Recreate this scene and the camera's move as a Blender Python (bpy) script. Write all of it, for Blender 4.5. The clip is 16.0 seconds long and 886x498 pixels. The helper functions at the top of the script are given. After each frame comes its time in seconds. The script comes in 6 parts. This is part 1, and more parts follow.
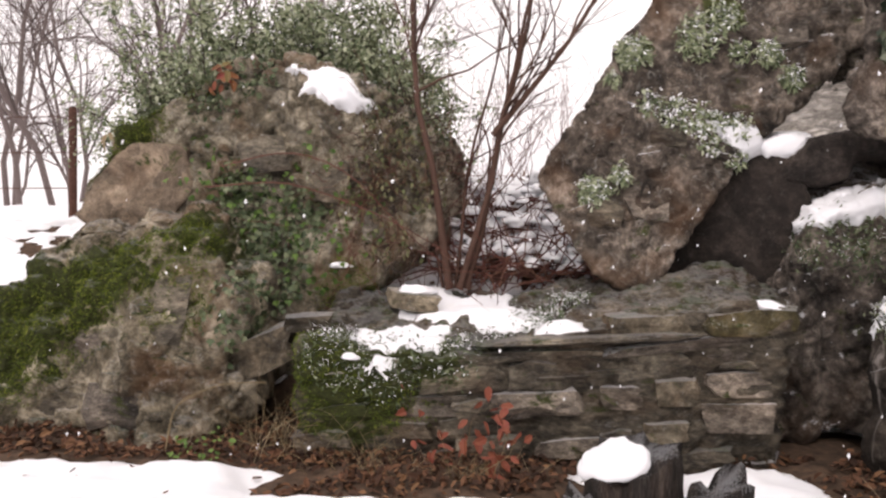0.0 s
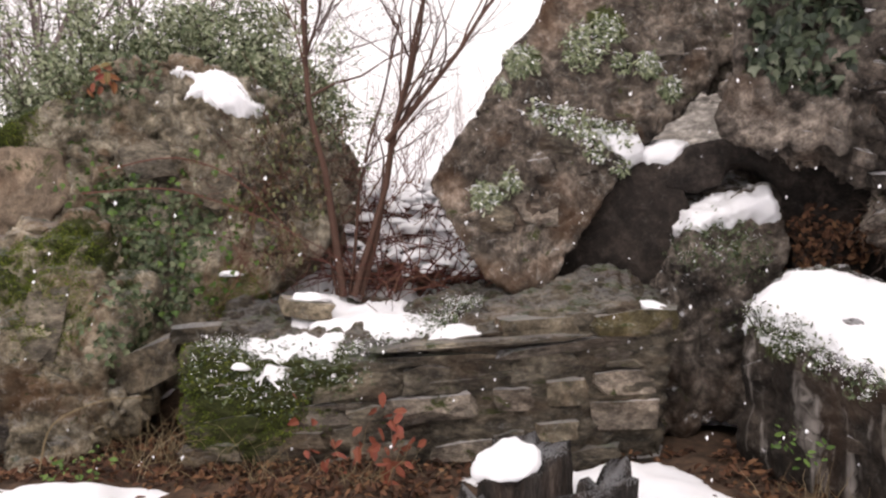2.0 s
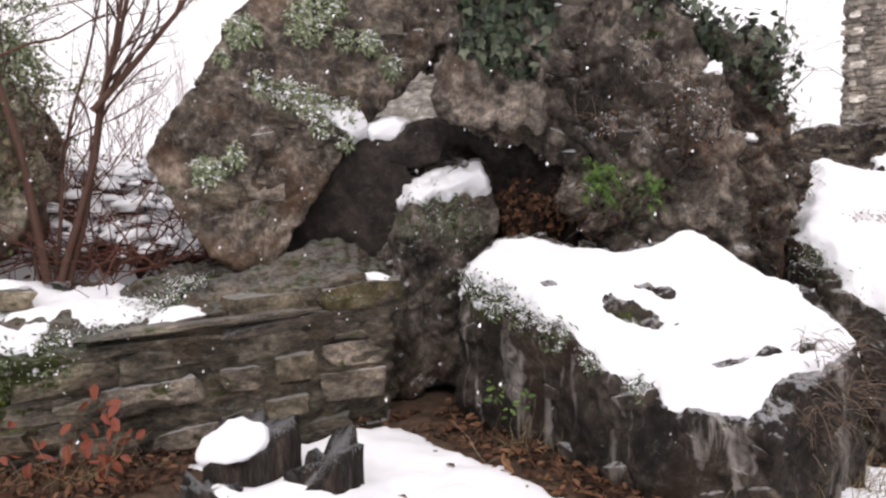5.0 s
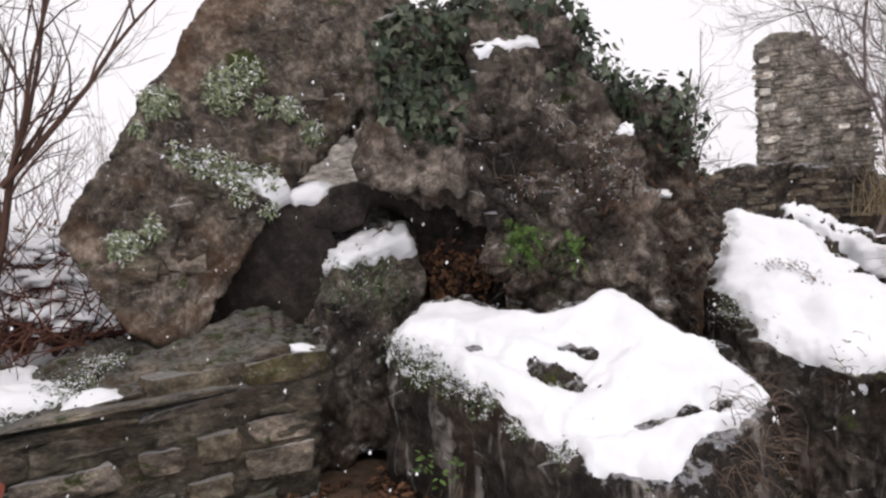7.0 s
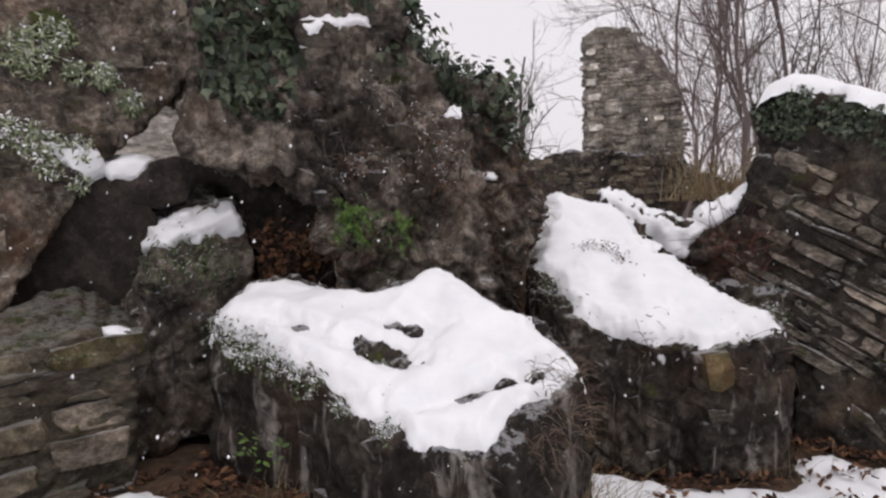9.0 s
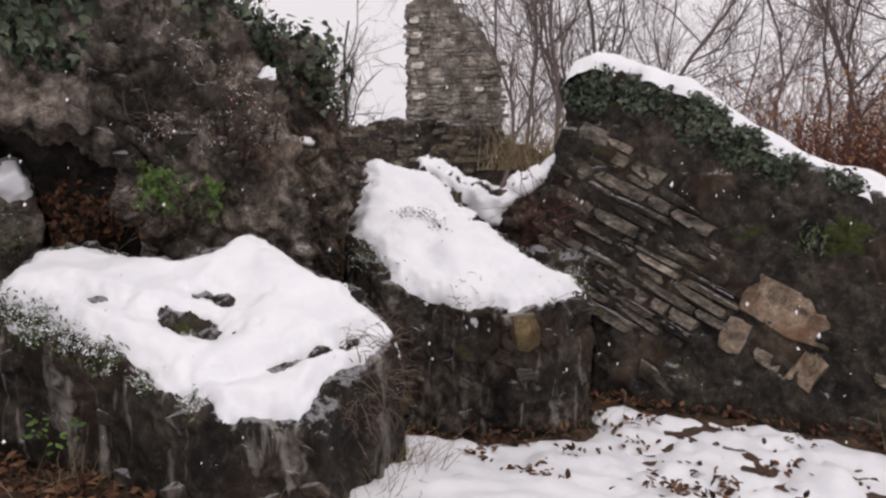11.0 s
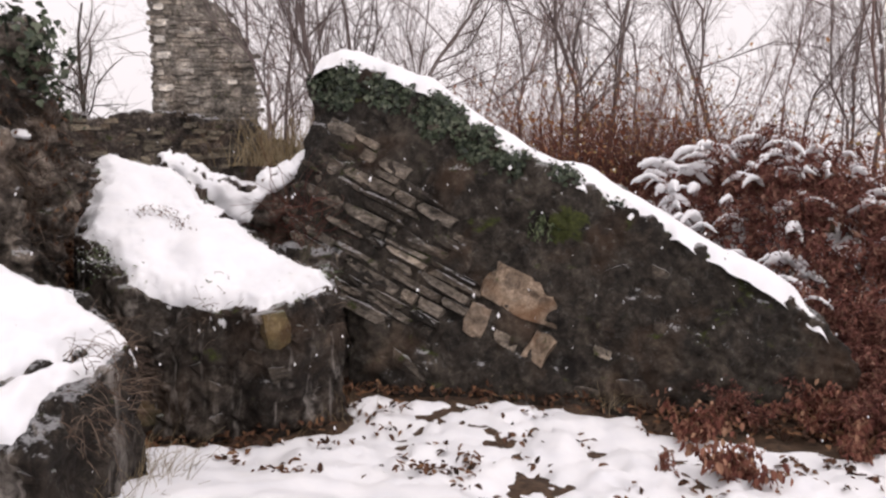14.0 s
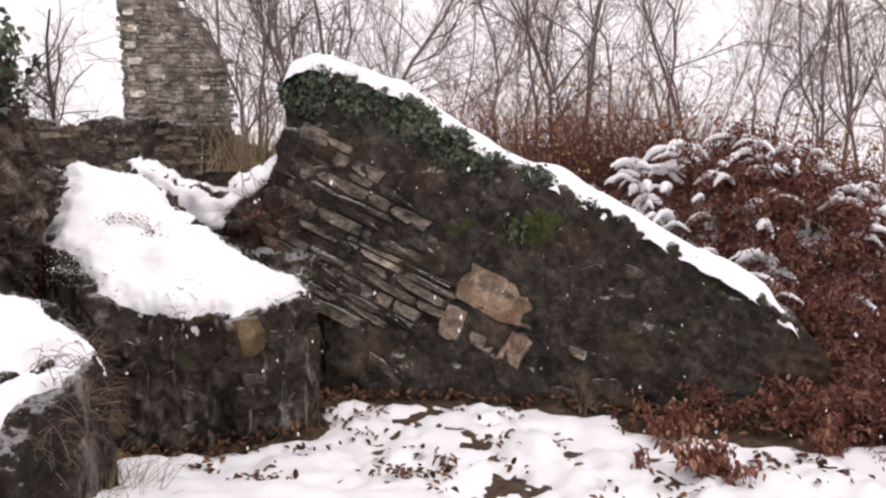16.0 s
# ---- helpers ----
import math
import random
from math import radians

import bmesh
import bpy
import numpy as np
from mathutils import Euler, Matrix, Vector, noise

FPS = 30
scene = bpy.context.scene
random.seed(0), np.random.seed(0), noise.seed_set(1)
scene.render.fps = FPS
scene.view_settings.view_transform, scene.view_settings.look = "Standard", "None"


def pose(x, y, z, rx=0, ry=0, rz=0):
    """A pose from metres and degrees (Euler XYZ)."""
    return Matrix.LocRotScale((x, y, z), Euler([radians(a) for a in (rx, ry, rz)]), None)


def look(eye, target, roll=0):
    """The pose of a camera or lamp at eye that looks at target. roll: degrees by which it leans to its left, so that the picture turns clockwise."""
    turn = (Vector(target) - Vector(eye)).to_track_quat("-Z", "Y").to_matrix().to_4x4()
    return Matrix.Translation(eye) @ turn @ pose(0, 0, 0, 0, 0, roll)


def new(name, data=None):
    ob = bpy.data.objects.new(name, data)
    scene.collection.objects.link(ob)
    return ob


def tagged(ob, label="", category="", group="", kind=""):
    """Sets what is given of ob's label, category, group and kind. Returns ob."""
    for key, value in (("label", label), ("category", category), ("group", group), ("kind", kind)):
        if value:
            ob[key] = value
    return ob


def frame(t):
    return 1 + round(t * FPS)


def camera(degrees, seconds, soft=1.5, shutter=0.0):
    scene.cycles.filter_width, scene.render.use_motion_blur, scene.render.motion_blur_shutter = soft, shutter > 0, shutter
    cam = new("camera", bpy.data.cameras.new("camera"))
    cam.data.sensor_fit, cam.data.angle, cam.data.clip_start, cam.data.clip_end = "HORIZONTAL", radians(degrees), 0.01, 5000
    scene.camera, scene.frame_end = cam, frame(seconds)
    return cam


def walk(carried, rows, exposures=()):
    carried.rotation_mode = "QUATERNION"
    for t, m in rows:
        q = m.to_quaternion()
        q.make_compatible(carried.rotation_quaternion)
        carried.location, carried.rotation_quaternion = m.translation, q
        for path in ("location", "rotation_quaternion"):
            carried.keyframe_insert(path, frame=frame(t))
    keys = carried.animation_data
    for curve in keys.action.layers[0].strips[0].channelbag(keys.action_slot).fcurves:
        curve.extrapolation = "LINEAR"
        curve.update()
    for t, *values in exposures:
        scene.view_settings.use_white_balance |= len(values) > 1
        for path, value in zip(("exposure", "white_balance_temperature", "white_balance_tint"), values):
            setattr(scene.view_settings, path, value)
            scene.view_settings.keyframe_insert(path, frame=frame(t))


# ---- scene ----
cam = camera(60.6, 16.0, 2.4)
PATH = [
    (0, (0.365, -0.461, 1.247), (0.19, 1.53, 1.184), 0.9),
    (0.5, (0.359, -0.446, 1.247), (0.191, 1.546, 1.183), 1.5),
    (1, (0.361, -0.455, 1.246), (0.287, 1.543, 1.199), 1.2),
    (1.5, (0.391, -0.451, 1.246), (0.404, 1.549, 1.207), 0.9),
    (2, (0.413, -0.451, 1.224), (0.499, 1.547, 1.188), 0.4),
    (2.5, (0.439, -0.449, 1.216), (0.701, 1.532, 1.154), 0.6),
    (3, (0.447, -0.456, 1.221), (0.8, 1.512, 1.15), 0.6),
    (3.5, (0.46, -0.459, 1.214), (0.905, 1.489, 1.151), 0.8),
    (4, (0.48, -0.47, 1.219), (1.024, 1.453, 1.125), 0.6),
    (4.5, (0.484, -0.474, 1.223), (1.089, 1.43, 1.129), 0.3),
    (5, (0.512, -0.494, 1.228), (1.251, 1.361, 1.124), -0.6),
    (5.2, (0.505, -0.486, 1.229), (1.267, 1.36, 1.12), -1.0),
    (7.3, (0.633, -0.553, 1.433), (1.535, 1.232, 1.476), -2.5),
    (7.5, (0.628, -0.563, 1.445), (1.541, 1.216, 1.515), -2.1),
    (8, (0.642, -0.584, 1.438), (1.671, 1.131, 1.455), -2.0),
    (8.5, (0.666, -0.588, 1.425), (1.786, 1.069, 1.393), -2.3),
    (9, (0.701, -0.603, 1.398), (1.929, 0.974, 1.322), -2.0),
    (9.5, (0.713, -0.62, 1.394), (2.0, 0.905, 1.265), -2.1),
    (11.8, (0.781, -0.663, 1.385), (2.429, 0.455, 1.2), -0.9),
    (12, (0.779, -0.675, 1.383), (2.443, 0.419, 1.191), -1.0),
    (12.5, (0.804, -0.679, 1.386), (2.529, 0.314, 1.188), -1.2),
    (13, (0.806, -0.729, 1.39), (2.593, 0.148, 1.202), -1.2),
    (13.5, (0.812, -0.758, 1.384), (2.63, 0.049, 1.185), -1.5),
    (14, (0.824, -0.777, 1.387), (2.672, -0.039, 1.187), -1.5),
    (14.5, (0.837, -0.787, 1.393), (2.706, -0.101, 1.197), -1.2),
    (15, (0.847, -0.816, 1.389), (2.726, -0.161, 1.186), -1.8),
    (15.5, (0.845, -0.816, 1.389), (2.727, -0.168, 1.197), -1.8),
    (16, (0.841, -0.812, 1.384), (2.709, -0.126, 1.19), -2.3),
]
EXPOSURES = [(0, 0.36, 6900, 18), (2.5, 0.42, 6800, 17), (4.3, 0.47, 6600, 16), (5.2, 0.32, 6600, 16), (7.4, -0.03, 6500, 14), (9.5, -0.27, 6500, 16), (12, -0.28, 6700, 17), (14, 0.0, 6750, 18), (16, 0.12, 6750, 18)]
walk(cam, [(t, look(eye, target, roll)) for t, eye, target, roll in PATH], EXPOSURES)

# ---- world and light: overcast, falling snow ----
world = bpy.data.worlds.new("overcast_sky")
scene.world = world
world.use_nodes = True
wn, wl = world.node_tree.nodes, world.node_tree.links
wn.clear()
sky = wn.new("ShaderNodeTexSky")
sky.sky_type, sky.sun_disc = "NISHITA", False
sky.sun_elevation, sky.sun_rotation = radians(50), radians(200)
sky.air_density, sky.dust_density, sky.ozone_density = 1.0, 6.0, 0.5
veil = wn.new("ShaderNodeHueSaturation")
veil.inputs["Saturation"].default_value = 0.08
cloud = wn.new("ShaderNodeMix")
cloud.data_type = "RGBA"
cloud.inputs["Factor"].default_value = 0.75
cloud.inputs[7].default_value = (9.0, 8.85, 9.0, 1)
back = wn.new("ShaderNodeBackground")
back.inputs["Strength"].default_value = 0.13
wout = wn.new("ShaderNodeOutputWorld")
wl.new(sky.outputs["Color"], veil.inputs["Color"])
wl.new(veil.outputs["Color"], cloud.inputs[6])
wl.new(cloud.outputs[2], back.inputs["Color"])
wl.new(back.outputs["Background"], wout.inputs["Surface"])
sun = new("sun", bpy.data.lights.new("sun", "SUN"))
sun.data.energy, sun.data.angle, sun.data.color = 0.5, radians(40), (1.0, 0.97, 0.94)
sun.matrix_world = look((0, 0, 20), (3.0, 9.0, 0))


# ---- numeric helpers ----
def lattice(ix, iy, iz, seed):
    h = (ix * 374761393 + iy * 668265263 + iz * 2147483647 + seed * 974711) & 0xFFFFFFFF
    h = ((h ^ (h >> 13)) * 1274126177) & 0xFFFFFFFF
    h = h ^ (h >> 16)
    return (h & 0xFFFF) / 32767.5 - 1.0


def value_noise(p, seed=0):
    """Smooth noise in -1..1 at an array of places."""
    i = np.floor(p).astype(np.int64)
    f = p - i
    f = f * f * f * (f * (f * 6 - 15) + 10)
    out = np.zeros(len(p))
    for a in (0, 1):
        for b in (0, 1):
            for c in (0, 1):
                w = np.where(a, f[:, 0], 1 - f[:, 0]) * np.where(b, f[:, 1], 1 - f[:, 1]) * np.where(c, f[:, 2], 1 - f[:, 2])
                out += w * lattice(i[:, 0] + a, i[:, 1] + b, i[:, 2] + c, seed)
    return out


def fbm(p, size, octaves=4, seed=0, gain=0.5):
    out, amp, q = np.zeros(len(p)), 1.0, np.asarray(p, float) / size
    for k in range(octaves):
        out += amp * value_noise(q + 17.3 * k, seed + k)
        amp, q = amp * gain, q * 2.03
    return out


def cells(p, seed=0):
    """Nearest and second nearest distance to scattered seeds, and the nearest one's own random number."""
    i = np.floor(p).astype(np.int64)
    one, two, own = np.full(len(p), 9.0), np.full(len(p), 9.0), np.zeros(len(p))
    for a in (-1, 0, 1):
        for b in (-1, 0, 1):
            for c in (-1, 0, 1):
                q = i + np.array((a, b, c))
                at = [q[:, k] + 0.5 + 0.42 * lattice(q[:, 0], q[:, 1], q[:, 2], seed + 7 * k) for k in range(3)]
                d = np.sqrt(sum((p[:, k] - at[k]) ** 2 for k in range(3)))
                first = d < one
                two = np.where(first, one, np.minimum(two, d))
                own = np.where(first, lattice(q[:, 0], q[:, 1], q[:, 2], seed + 50), own)
                one = np.where(first, d, one)
    return one, two, own


def smooth(a, b, x):
    k = np.clip((np.asarray(x, float) - a) / (b - a), 0, 1)
    return k * k * (3 - 2 * k)


def fast_mesh(name, verts, faces, material=None, shade=True):
    """A mesh out of an array of places and an array (or list) of faces."""
    me = bpy.data.meshes.new(name)
    me.from_pydata([tuple(v) for v in np.asarray(verts, float).tolist()], [], [tuple(f) for f in (faces.tolist() if isinstance(faces, np.ndarray) else faces)])
    if material:
        me.materials.append(material)
    if shade:
        me.polygons.foreach_set("use_smooth", [True] * len(me.polygons))
    me.update()
    return me


def part(name, me, parent, label="", m=None, kind=""):
    """A mesh as one part under a thing or a part; its places are in the world, unless m is given in the parent's space."""
    ob = new(name, me)
    ob.parent = parent
    if m is None:
        ob.matrix_parent_inverse = parent.matrix_world.inverted()
    else:
        ob.matrix_basis = m
    if label or kind:
        tagged(ob, label, kind=kind)
    return ob


def thing(name, place, label, category, group="", kind=""):
    ob = new(name)
    ob.empty_display_size = 0.1
    ob.matrix_world = Matrix.Translation(place)
    return tagged(ob, label, category, group, kind)


def arrays(me):
    v = np.zeros(len(me.vertices) * 3)
    me.vertices.foreach_get("co", v)
    n = np.zeros(len(me.vertices) * 3)
    me.vertices.foreach_get("normal", n)
    return v.reshape(-1, 3), n.reshape(-1, 3)


def triangles(me):
    me.calc_loop_triangles()
    t = np.zeros(len(me.loop_triangles) * 3, dtype=np.int32)
    me.loop_triangles.foreach_get("vertices", t)
    return t.reshape(-1, 3)


def relax(me, v, times, keep=0.5):
    e = np.zeros(len(me.edges) * 2, dtype=np.int32)
    me.edges.foreach_get("vertices", e)
    e = e.reshape(-1, 2)
    count = np.bincount(e.ravel(), minlength=len(v))[:, None]
    for _ in range(times):
        s = np.zeros_like(v)
        for axis in range(3):
            s[:, axis] = np.bincount(e[:, 0], v[e[:, 1], axis], len(v)) + np.bincount(e[:, 1], v[e[:, 0], axis], len(v))
        v = keep * v + (1 - keep) * s / np.maximum(count, 1)
    return v


def solid(name, outline, m, sweep, material, shrink=0.9, voxel=0.04, round_off=4, rough=(0.10, 0.05, 0.02), seed=1, strata=None, rubble=(0.2, 0.05)):
    """A worn block of masonry or rock: an outline in the local x-z plane of the pose m, swept along a vector to its back,
    melted into one skin, rounded and roughened at three sizes. strata: (world normal of the beds, spacing, depth)."""
    front = [m @ Vector((u, 0, w)) for u, w in outline]
    mid = sum(front, Vector()) / len(front)
    sweep = Vector(sweep)
    rear = [mid + (p - mid) * shrink + sweep for p in front]
    bm = bmesh.new()
    a, b = [bm.verts.new(p) for p in front], [bm.verts.new(p) for p in rear]
    bm.faces.new(a), bm.faces.new(b[::-1])
    for k in range(len(a)):
        bm.faces.new((a[k], a[k - 1], b[k - 1], b[k]))
    bmesh.ops.triangulate(bm, faces=bm.faces[:])
    bmesh.ops.recalc_face_normals(bm, faces=bm.faces[:])
    raw = bpy.data.meshes.new(name)
    bm.to_mesh(raw), bm.free()
    ob = new(name, raw)
    mod = ob.modifiers.new("melt", "REMESH")
    mod.mode, mod.voxel_size, mod.adaptivity = "VOXEL", voxel, 0.0
    me = bpy.data.meshes.new_from_object(ob.evaluated_get(bpy.context.evaluated_depsgraph_get()))
    bpy.data.objects.remove(ob)
    v, _ = arrays(me)
    v = relax(me, v, round_off)
    me.vertices.foreach_set("co", v.ravel()), me.update()
    v, n = arrays(me)
    move = rough[0] * fbm(v, 0.7, 2, seed) + rough[1] * fbm(v, 0.22, 2, seed + 9) + rough[2] * (1 - 2 * np.abs(fbm(v, 0.09, 2, seed + 20)))
    if strata:
        bed, gap, deep = np.array(strata[0]), strata[1], strata[2]
        s = (v @ bed) / gap + 0.35 * fbm(v, 0.9, 2, seed + 31)
        saw = np.abs((s - np.floor(s)) - 0.5) * 2
        hard = value_noise(np.stack([np.floor(s), np.zeros(len(s)), np.zeros(len(s))], 1) * 3.7, seed + 40)
        move = move + deep * (smooth(0.15, 0.5, saw) - 0.6 + 0.7 * hard)
    if rubble:
        lean = Matrix.Rotation(0.35 + seed, 3, (0.3, 0.8, 0.5))
        q = (v + 0.05 * np.stack([fbm(v, 0.25, 2, seed + 60 + k) for k in range(3)], 1)) @ np.array(lean) * np.array((1.0, 1.0, 1.7)) / rubble[0]
        one, two, own = cells(q, seed)
        show = smooth(-0.35, 0.25, fbm(v, 0.9, 2, seed + 70))
        move = move + show * rubble[1] * (1.2 * smooth(0.0, 0.22, two - one) - 0.9 + 0.6 * own)
    v = v + n * move[:, None]
    me.vertices.foreach_set("co", v.ravel())
    me.materials.clear()
    me.materials.append(material)
    me.polygons.foreach_set("use_smooth", [True] * len(me.polygons))
    me.update()
    return me


def tree_of(*meshes):
    """A search tree over world-space meshes."""
    from mathutils.bvhtree import BVHTree
    verts, faces, base = [], [], 0
    for me in meshes:
        v, t = arrays(me)[0], triangles(me)
        verts.append(v), faces.append(t + base)
        base += len(v)
    return BVHTree.FromPolygons(np.concatenate(verts).tolist(), np.concatenate(faces).tolist())


def inside(xy, region):
    """Signed distance to a polygon, positive inside."""
    p, poly = np.asarray(xy, float), np.asarray(region, float)
    near, ins = np.full(len(p), 1e9), np.zeros(len(p), bool)
    for k in range(len(poly)):
        a, b = poly[k - 1], poly[k]
        d = b - a
        t = np.clip(((p - a) @ d) / max(d @ d, 1e-9), 0, 1)
        near = np.minimum(near, np.linalg.norm(p - a - t[:, None] * d, axis=1))
        hit = ((a[1] > p[:, 1]) != (b[1] > p[:, 1])) & (p[:, 0] < d[0] * (p[:, 1] - a[1]) / (d[1] if d[1] else 1e-9) + a[0])
        ins ^= hit
    return np.where(ins, near, -near)


def snow_on(name, tree, region, material, top=4.0, low=-1.0, thick=0.09, cell=0.025, edge=0.10, ragged=0.06, holes=(), seed=5, steep=0.45, rim=0.0, even=3):
    """A blanket of snow laid on what lies below a region of the plan; its rim dips under the surface. holes: (x, y, rx, ry, degrees)."""
    poly = np.array(region)
    x0, y0 = poly.min(0) - 0.1
    x1, y1 = poly.max(0) + 0.1
    nx, ny = int((x1 - x0) / cell) + 1, int((y1 - y0) / cell) + 1
    gx, gy = np.meshgrid(np.linspace(x0, x1, nx), np.linspace(y0, y1, ny), indexing="ij")
    xy = np.stack([gx.ravel(), gy.ravel()], 1)
    flat = np.column_stack([xy, np.zeros(len(xy))])
    d = inside(xy, region) + ragged * fbm(flat, 0.25, 3, seed) + 0.4 * ragged * fbm(flat, 0.05, 2, seed + 3)
    for hx, hy, rx, ry, turn in holes:
        c, s = math.cos(radians(turn)), math.sin(radians(turn))
        u, w = (xy[:, 0] - hx) * c + (xy[:, 1] - hy) * s, -(xy[:, 0] - hx) * s + (xy[:, 1] - hy) * c
        gap = (np.sqrt((u / rx) ** 2 + (w / ry) ** 2) - 1) * min(rx, ry) + 0.02 * fbm(flat, 0.08, 2, seed + 6)
        d = np.minimum(d, gap)
    z, up = np.full(len(xy), np.nan), np.zeros(len(xy))
    for k in np.nonzero(d > -0.08)[0]:
        place, normal, _, _ = tree.ray_cast(Vector((xy[k, 0], xy[k, 1], top)), Vector((0, 0, -1)))
        if place is not None and place.z > low:
            z[k], up[k] = place.z, abs(normal.z)
    ok = ~np.isnan(z)
    hold = (ok & (up > steep)).reshape(nx, ny).astype(float)
    for _ in range(3):
        hold = sum(np.roll(np.roll(hold, a, 0), b, 1) for a in (-1, 0, 1) for b in (-1, 0, 1)) / 9
    d = np.minimum(d, (hold.ravel() - 0.5) * 6 * cell + rim)
    firm = (ok & (up > steep)).reshape(nx, ny)
    zz, grid = np.where(firm, z.reshape(nx, ny), 0.0), firm.astype(float)
    for step_no in range(5 + even):
        a, b = zz * grid, grid.copy()
        for axis in (0, 1):
            for step in (1, -1):
                a, b = a + np.roll(zz * grid, step, axis), b + np.roll(grid, step, axis)
        fill = a / np.maximum(b, 1e-9)
        if step_no < 5:
            zz, grid = np.where((grid < 0.5) & (b > 0), fill, zz), np.maximum(grid, (b > 0))
        else:
            zz = np.where(grid > 0.5, fill, zz)
    ok = grid.ravel() > 0.5
    lay = thick * (0.15 + 0.85 * smooth(0, 1, d / edge)) * (1 + 0.25 * fbm(flat, 0.5, 2, seed + 8)) + 0.008 * fbm(flat, 0.09, 2, seed + 5) * smooth(0, 0.1, d)
    lay = np.where(d < 0.012, lay + 1.6 * np.minimum(d - 0.012, 0), lay)
    v = np.column_stack([xy, zz.ravel() + lay])
    live = (ok & (d > -0.05)).reshape(nx, ny)
    idx = np.arange(nx * ny).reshape(nx, ny)
    span = v[:, 2].reshape(nx, ny)
    quad = live[:-1, :-1] & live[1:, :-1] & live[1:, 1:] & live[:-1, 1:]
    jump = np.maximum.reduce([span[:-1, :-1], span[1:, :-1], span[1:, 1:], span[:-1, 1:]]) - np.minimum.reduce([span[:-1, :-1], span[1:, :-1], span[1:, 1:], span[:-1, 1:]])
    quad &= jump < 6 * cell
    f = np.stack([idx[:-1, :-1][quad], idx[1:, :-1][quad], idx[1:, 1:][quad], idx[:-1, 1:][quad]], 1)
    used = np.unique(f)
    remap = np.full(nx * ny, -1)
    remap[used] = np.arange(len(used))
    return fast_mesh(name, v[used], remap[f], material)


def snow_sheet(name, tree, outline, m, material, thick=0.09, inset=0.03, edge=0.14, ragged=0.05, holes=(), cell=0.016, seed=5, even=30):
    """Snow lying on the sloping top of a block: an outline in the local x-z plane of the pose m, holes as (u, w, ru, rw, degrees)."""
    poly = np.array(outline)
    (x0, y0), (x1, y1) = poly.min(0) - 0.05, poly.max(0) + 0.05
    nx, ny = int((x1 - x0) / cell) + 1, int((y1 - y0) / cell) + 1
    gx, gy = np.meshgrid(np.linspace(x0, x1, nx), np.linspace(y0, y1, ny), indexing="ij")
    xy = np.stack([gx.ravel(), gy.ravel()], 1)
    flat = np.column_stack([xy, np.zeros(len(xy))])
    d = inside(xy, outline) - inset + ragged * fbm(flat, 0.22, 3, seed) + 0.35 * ragged * fbm(flat, 0.045, 2, seed + 3)
    for hx, hy, rx, ry, turn in holes:
        c, s = math.cos(radians(turn)), math.sin(radians(turn))
        u, w = (xy[:, 0] - hx) * c + (xy[:, 1] - hy) * s, -(xy[:, 0] - hx) * s + (xy[:, 1] - hy) * c
        d = np.minimum(d, (np.sqrt((u / rx) ** 2 + (w / ry) ** 2) - 1) * min(rx, ry) + 0.025 * fbm(flat, 0.07, 3, seed + 6))
    way, back_m = (m.to_3x3() @ Vector((0, 1, 0))).normalized(), m.inverted()
    h = np.full(len(xy), -0.03)
    for k in np.nonzero(d > -0.09)[0]:
        hit = tree.ray_cast(m @ Vector((xy[k, 0], -0.6, xy[k, 1])), way)[0]
        if hit is not None:
            h[k] = max(-(back_m @ hit).y, -0.12)
    field = h.reshape(nx, ny)
    top = field.copy()
    for _ in range(even):
        for axis in (0, 1):
            top = 0.5 * top + 0.25 * (np.roll(top, 1, axis) + np.roll(top, -1, axis))
        top = np.maximum(top, field - 0.045)
    lay = thick * (0.12 + 0.88 * smooth(0, 1, d / edge)) * (1 + 0.3 * fbm(flat, 0.45, 2, seed + 8)) + 0.006 * fbm(flat, 0.08, 2, seed + 5) * smooth(0, 0.1, d)
    top = np.where(d > 0.02, top.ravel() + lay, h + lay + 2.2 * np.minimum(d - 0.02, 0))
    v = np.array([(m @ Vector((u, -t, w)))[:] for (u, w), t in zip(xy, top)])
    live = (d > -0.06).reshape(nx, ny)
    idx = np.arange(nx * ny).reshape(nx, ny)
    quad = live[:-1, :-1] & live[1:, :-1] & live[1:, 1:] & live[:-1, 1:]
    f = np.stack([idx[:-1, :-1][quad], idx[1:, :-1][quad], idx[1:, 1:][quad], idx[:-1, 1:][quad]], 1)
    used = np.unique(f)
    remap = np.full(nx * ny, -1)
    remap[used] = np.arange(len(used))
    return fast_mesh(name, v[used], remap[f], material)


# ---- materials ----
def material(name):
    m = bpy.data.materials.new(name)
    m.use_nodes = True
    return m, m.node_tree.nodes, m.node_tree.links, m.node_tree.nodes["Principled BSDF"]


def noise_node(n, l, where, scale, detail=6, rough=0.6, distort=0.0):
    k = n.new("ShaderNodeTexNoise")
    k.inputs["Scale"].default_value, k.inputs["Detail"].default_value = scale, detail
    k.inputs["Roughness"].default_value, k.inputs["Distortion"].default_value = rough, distort
    l.new(where, k.inputs["Vector"])
    return k.outputs["Fac"]


def noise_colour(n, l, where, scale):
    k = n.new("ShaderNodeTexNoise")
    k.inputs["Scale"].default_value, k.inputs["Detail"].default_value = scale, 4
    l.new(where, k.inputs["Vector"])
    return k.outputs["Color"]


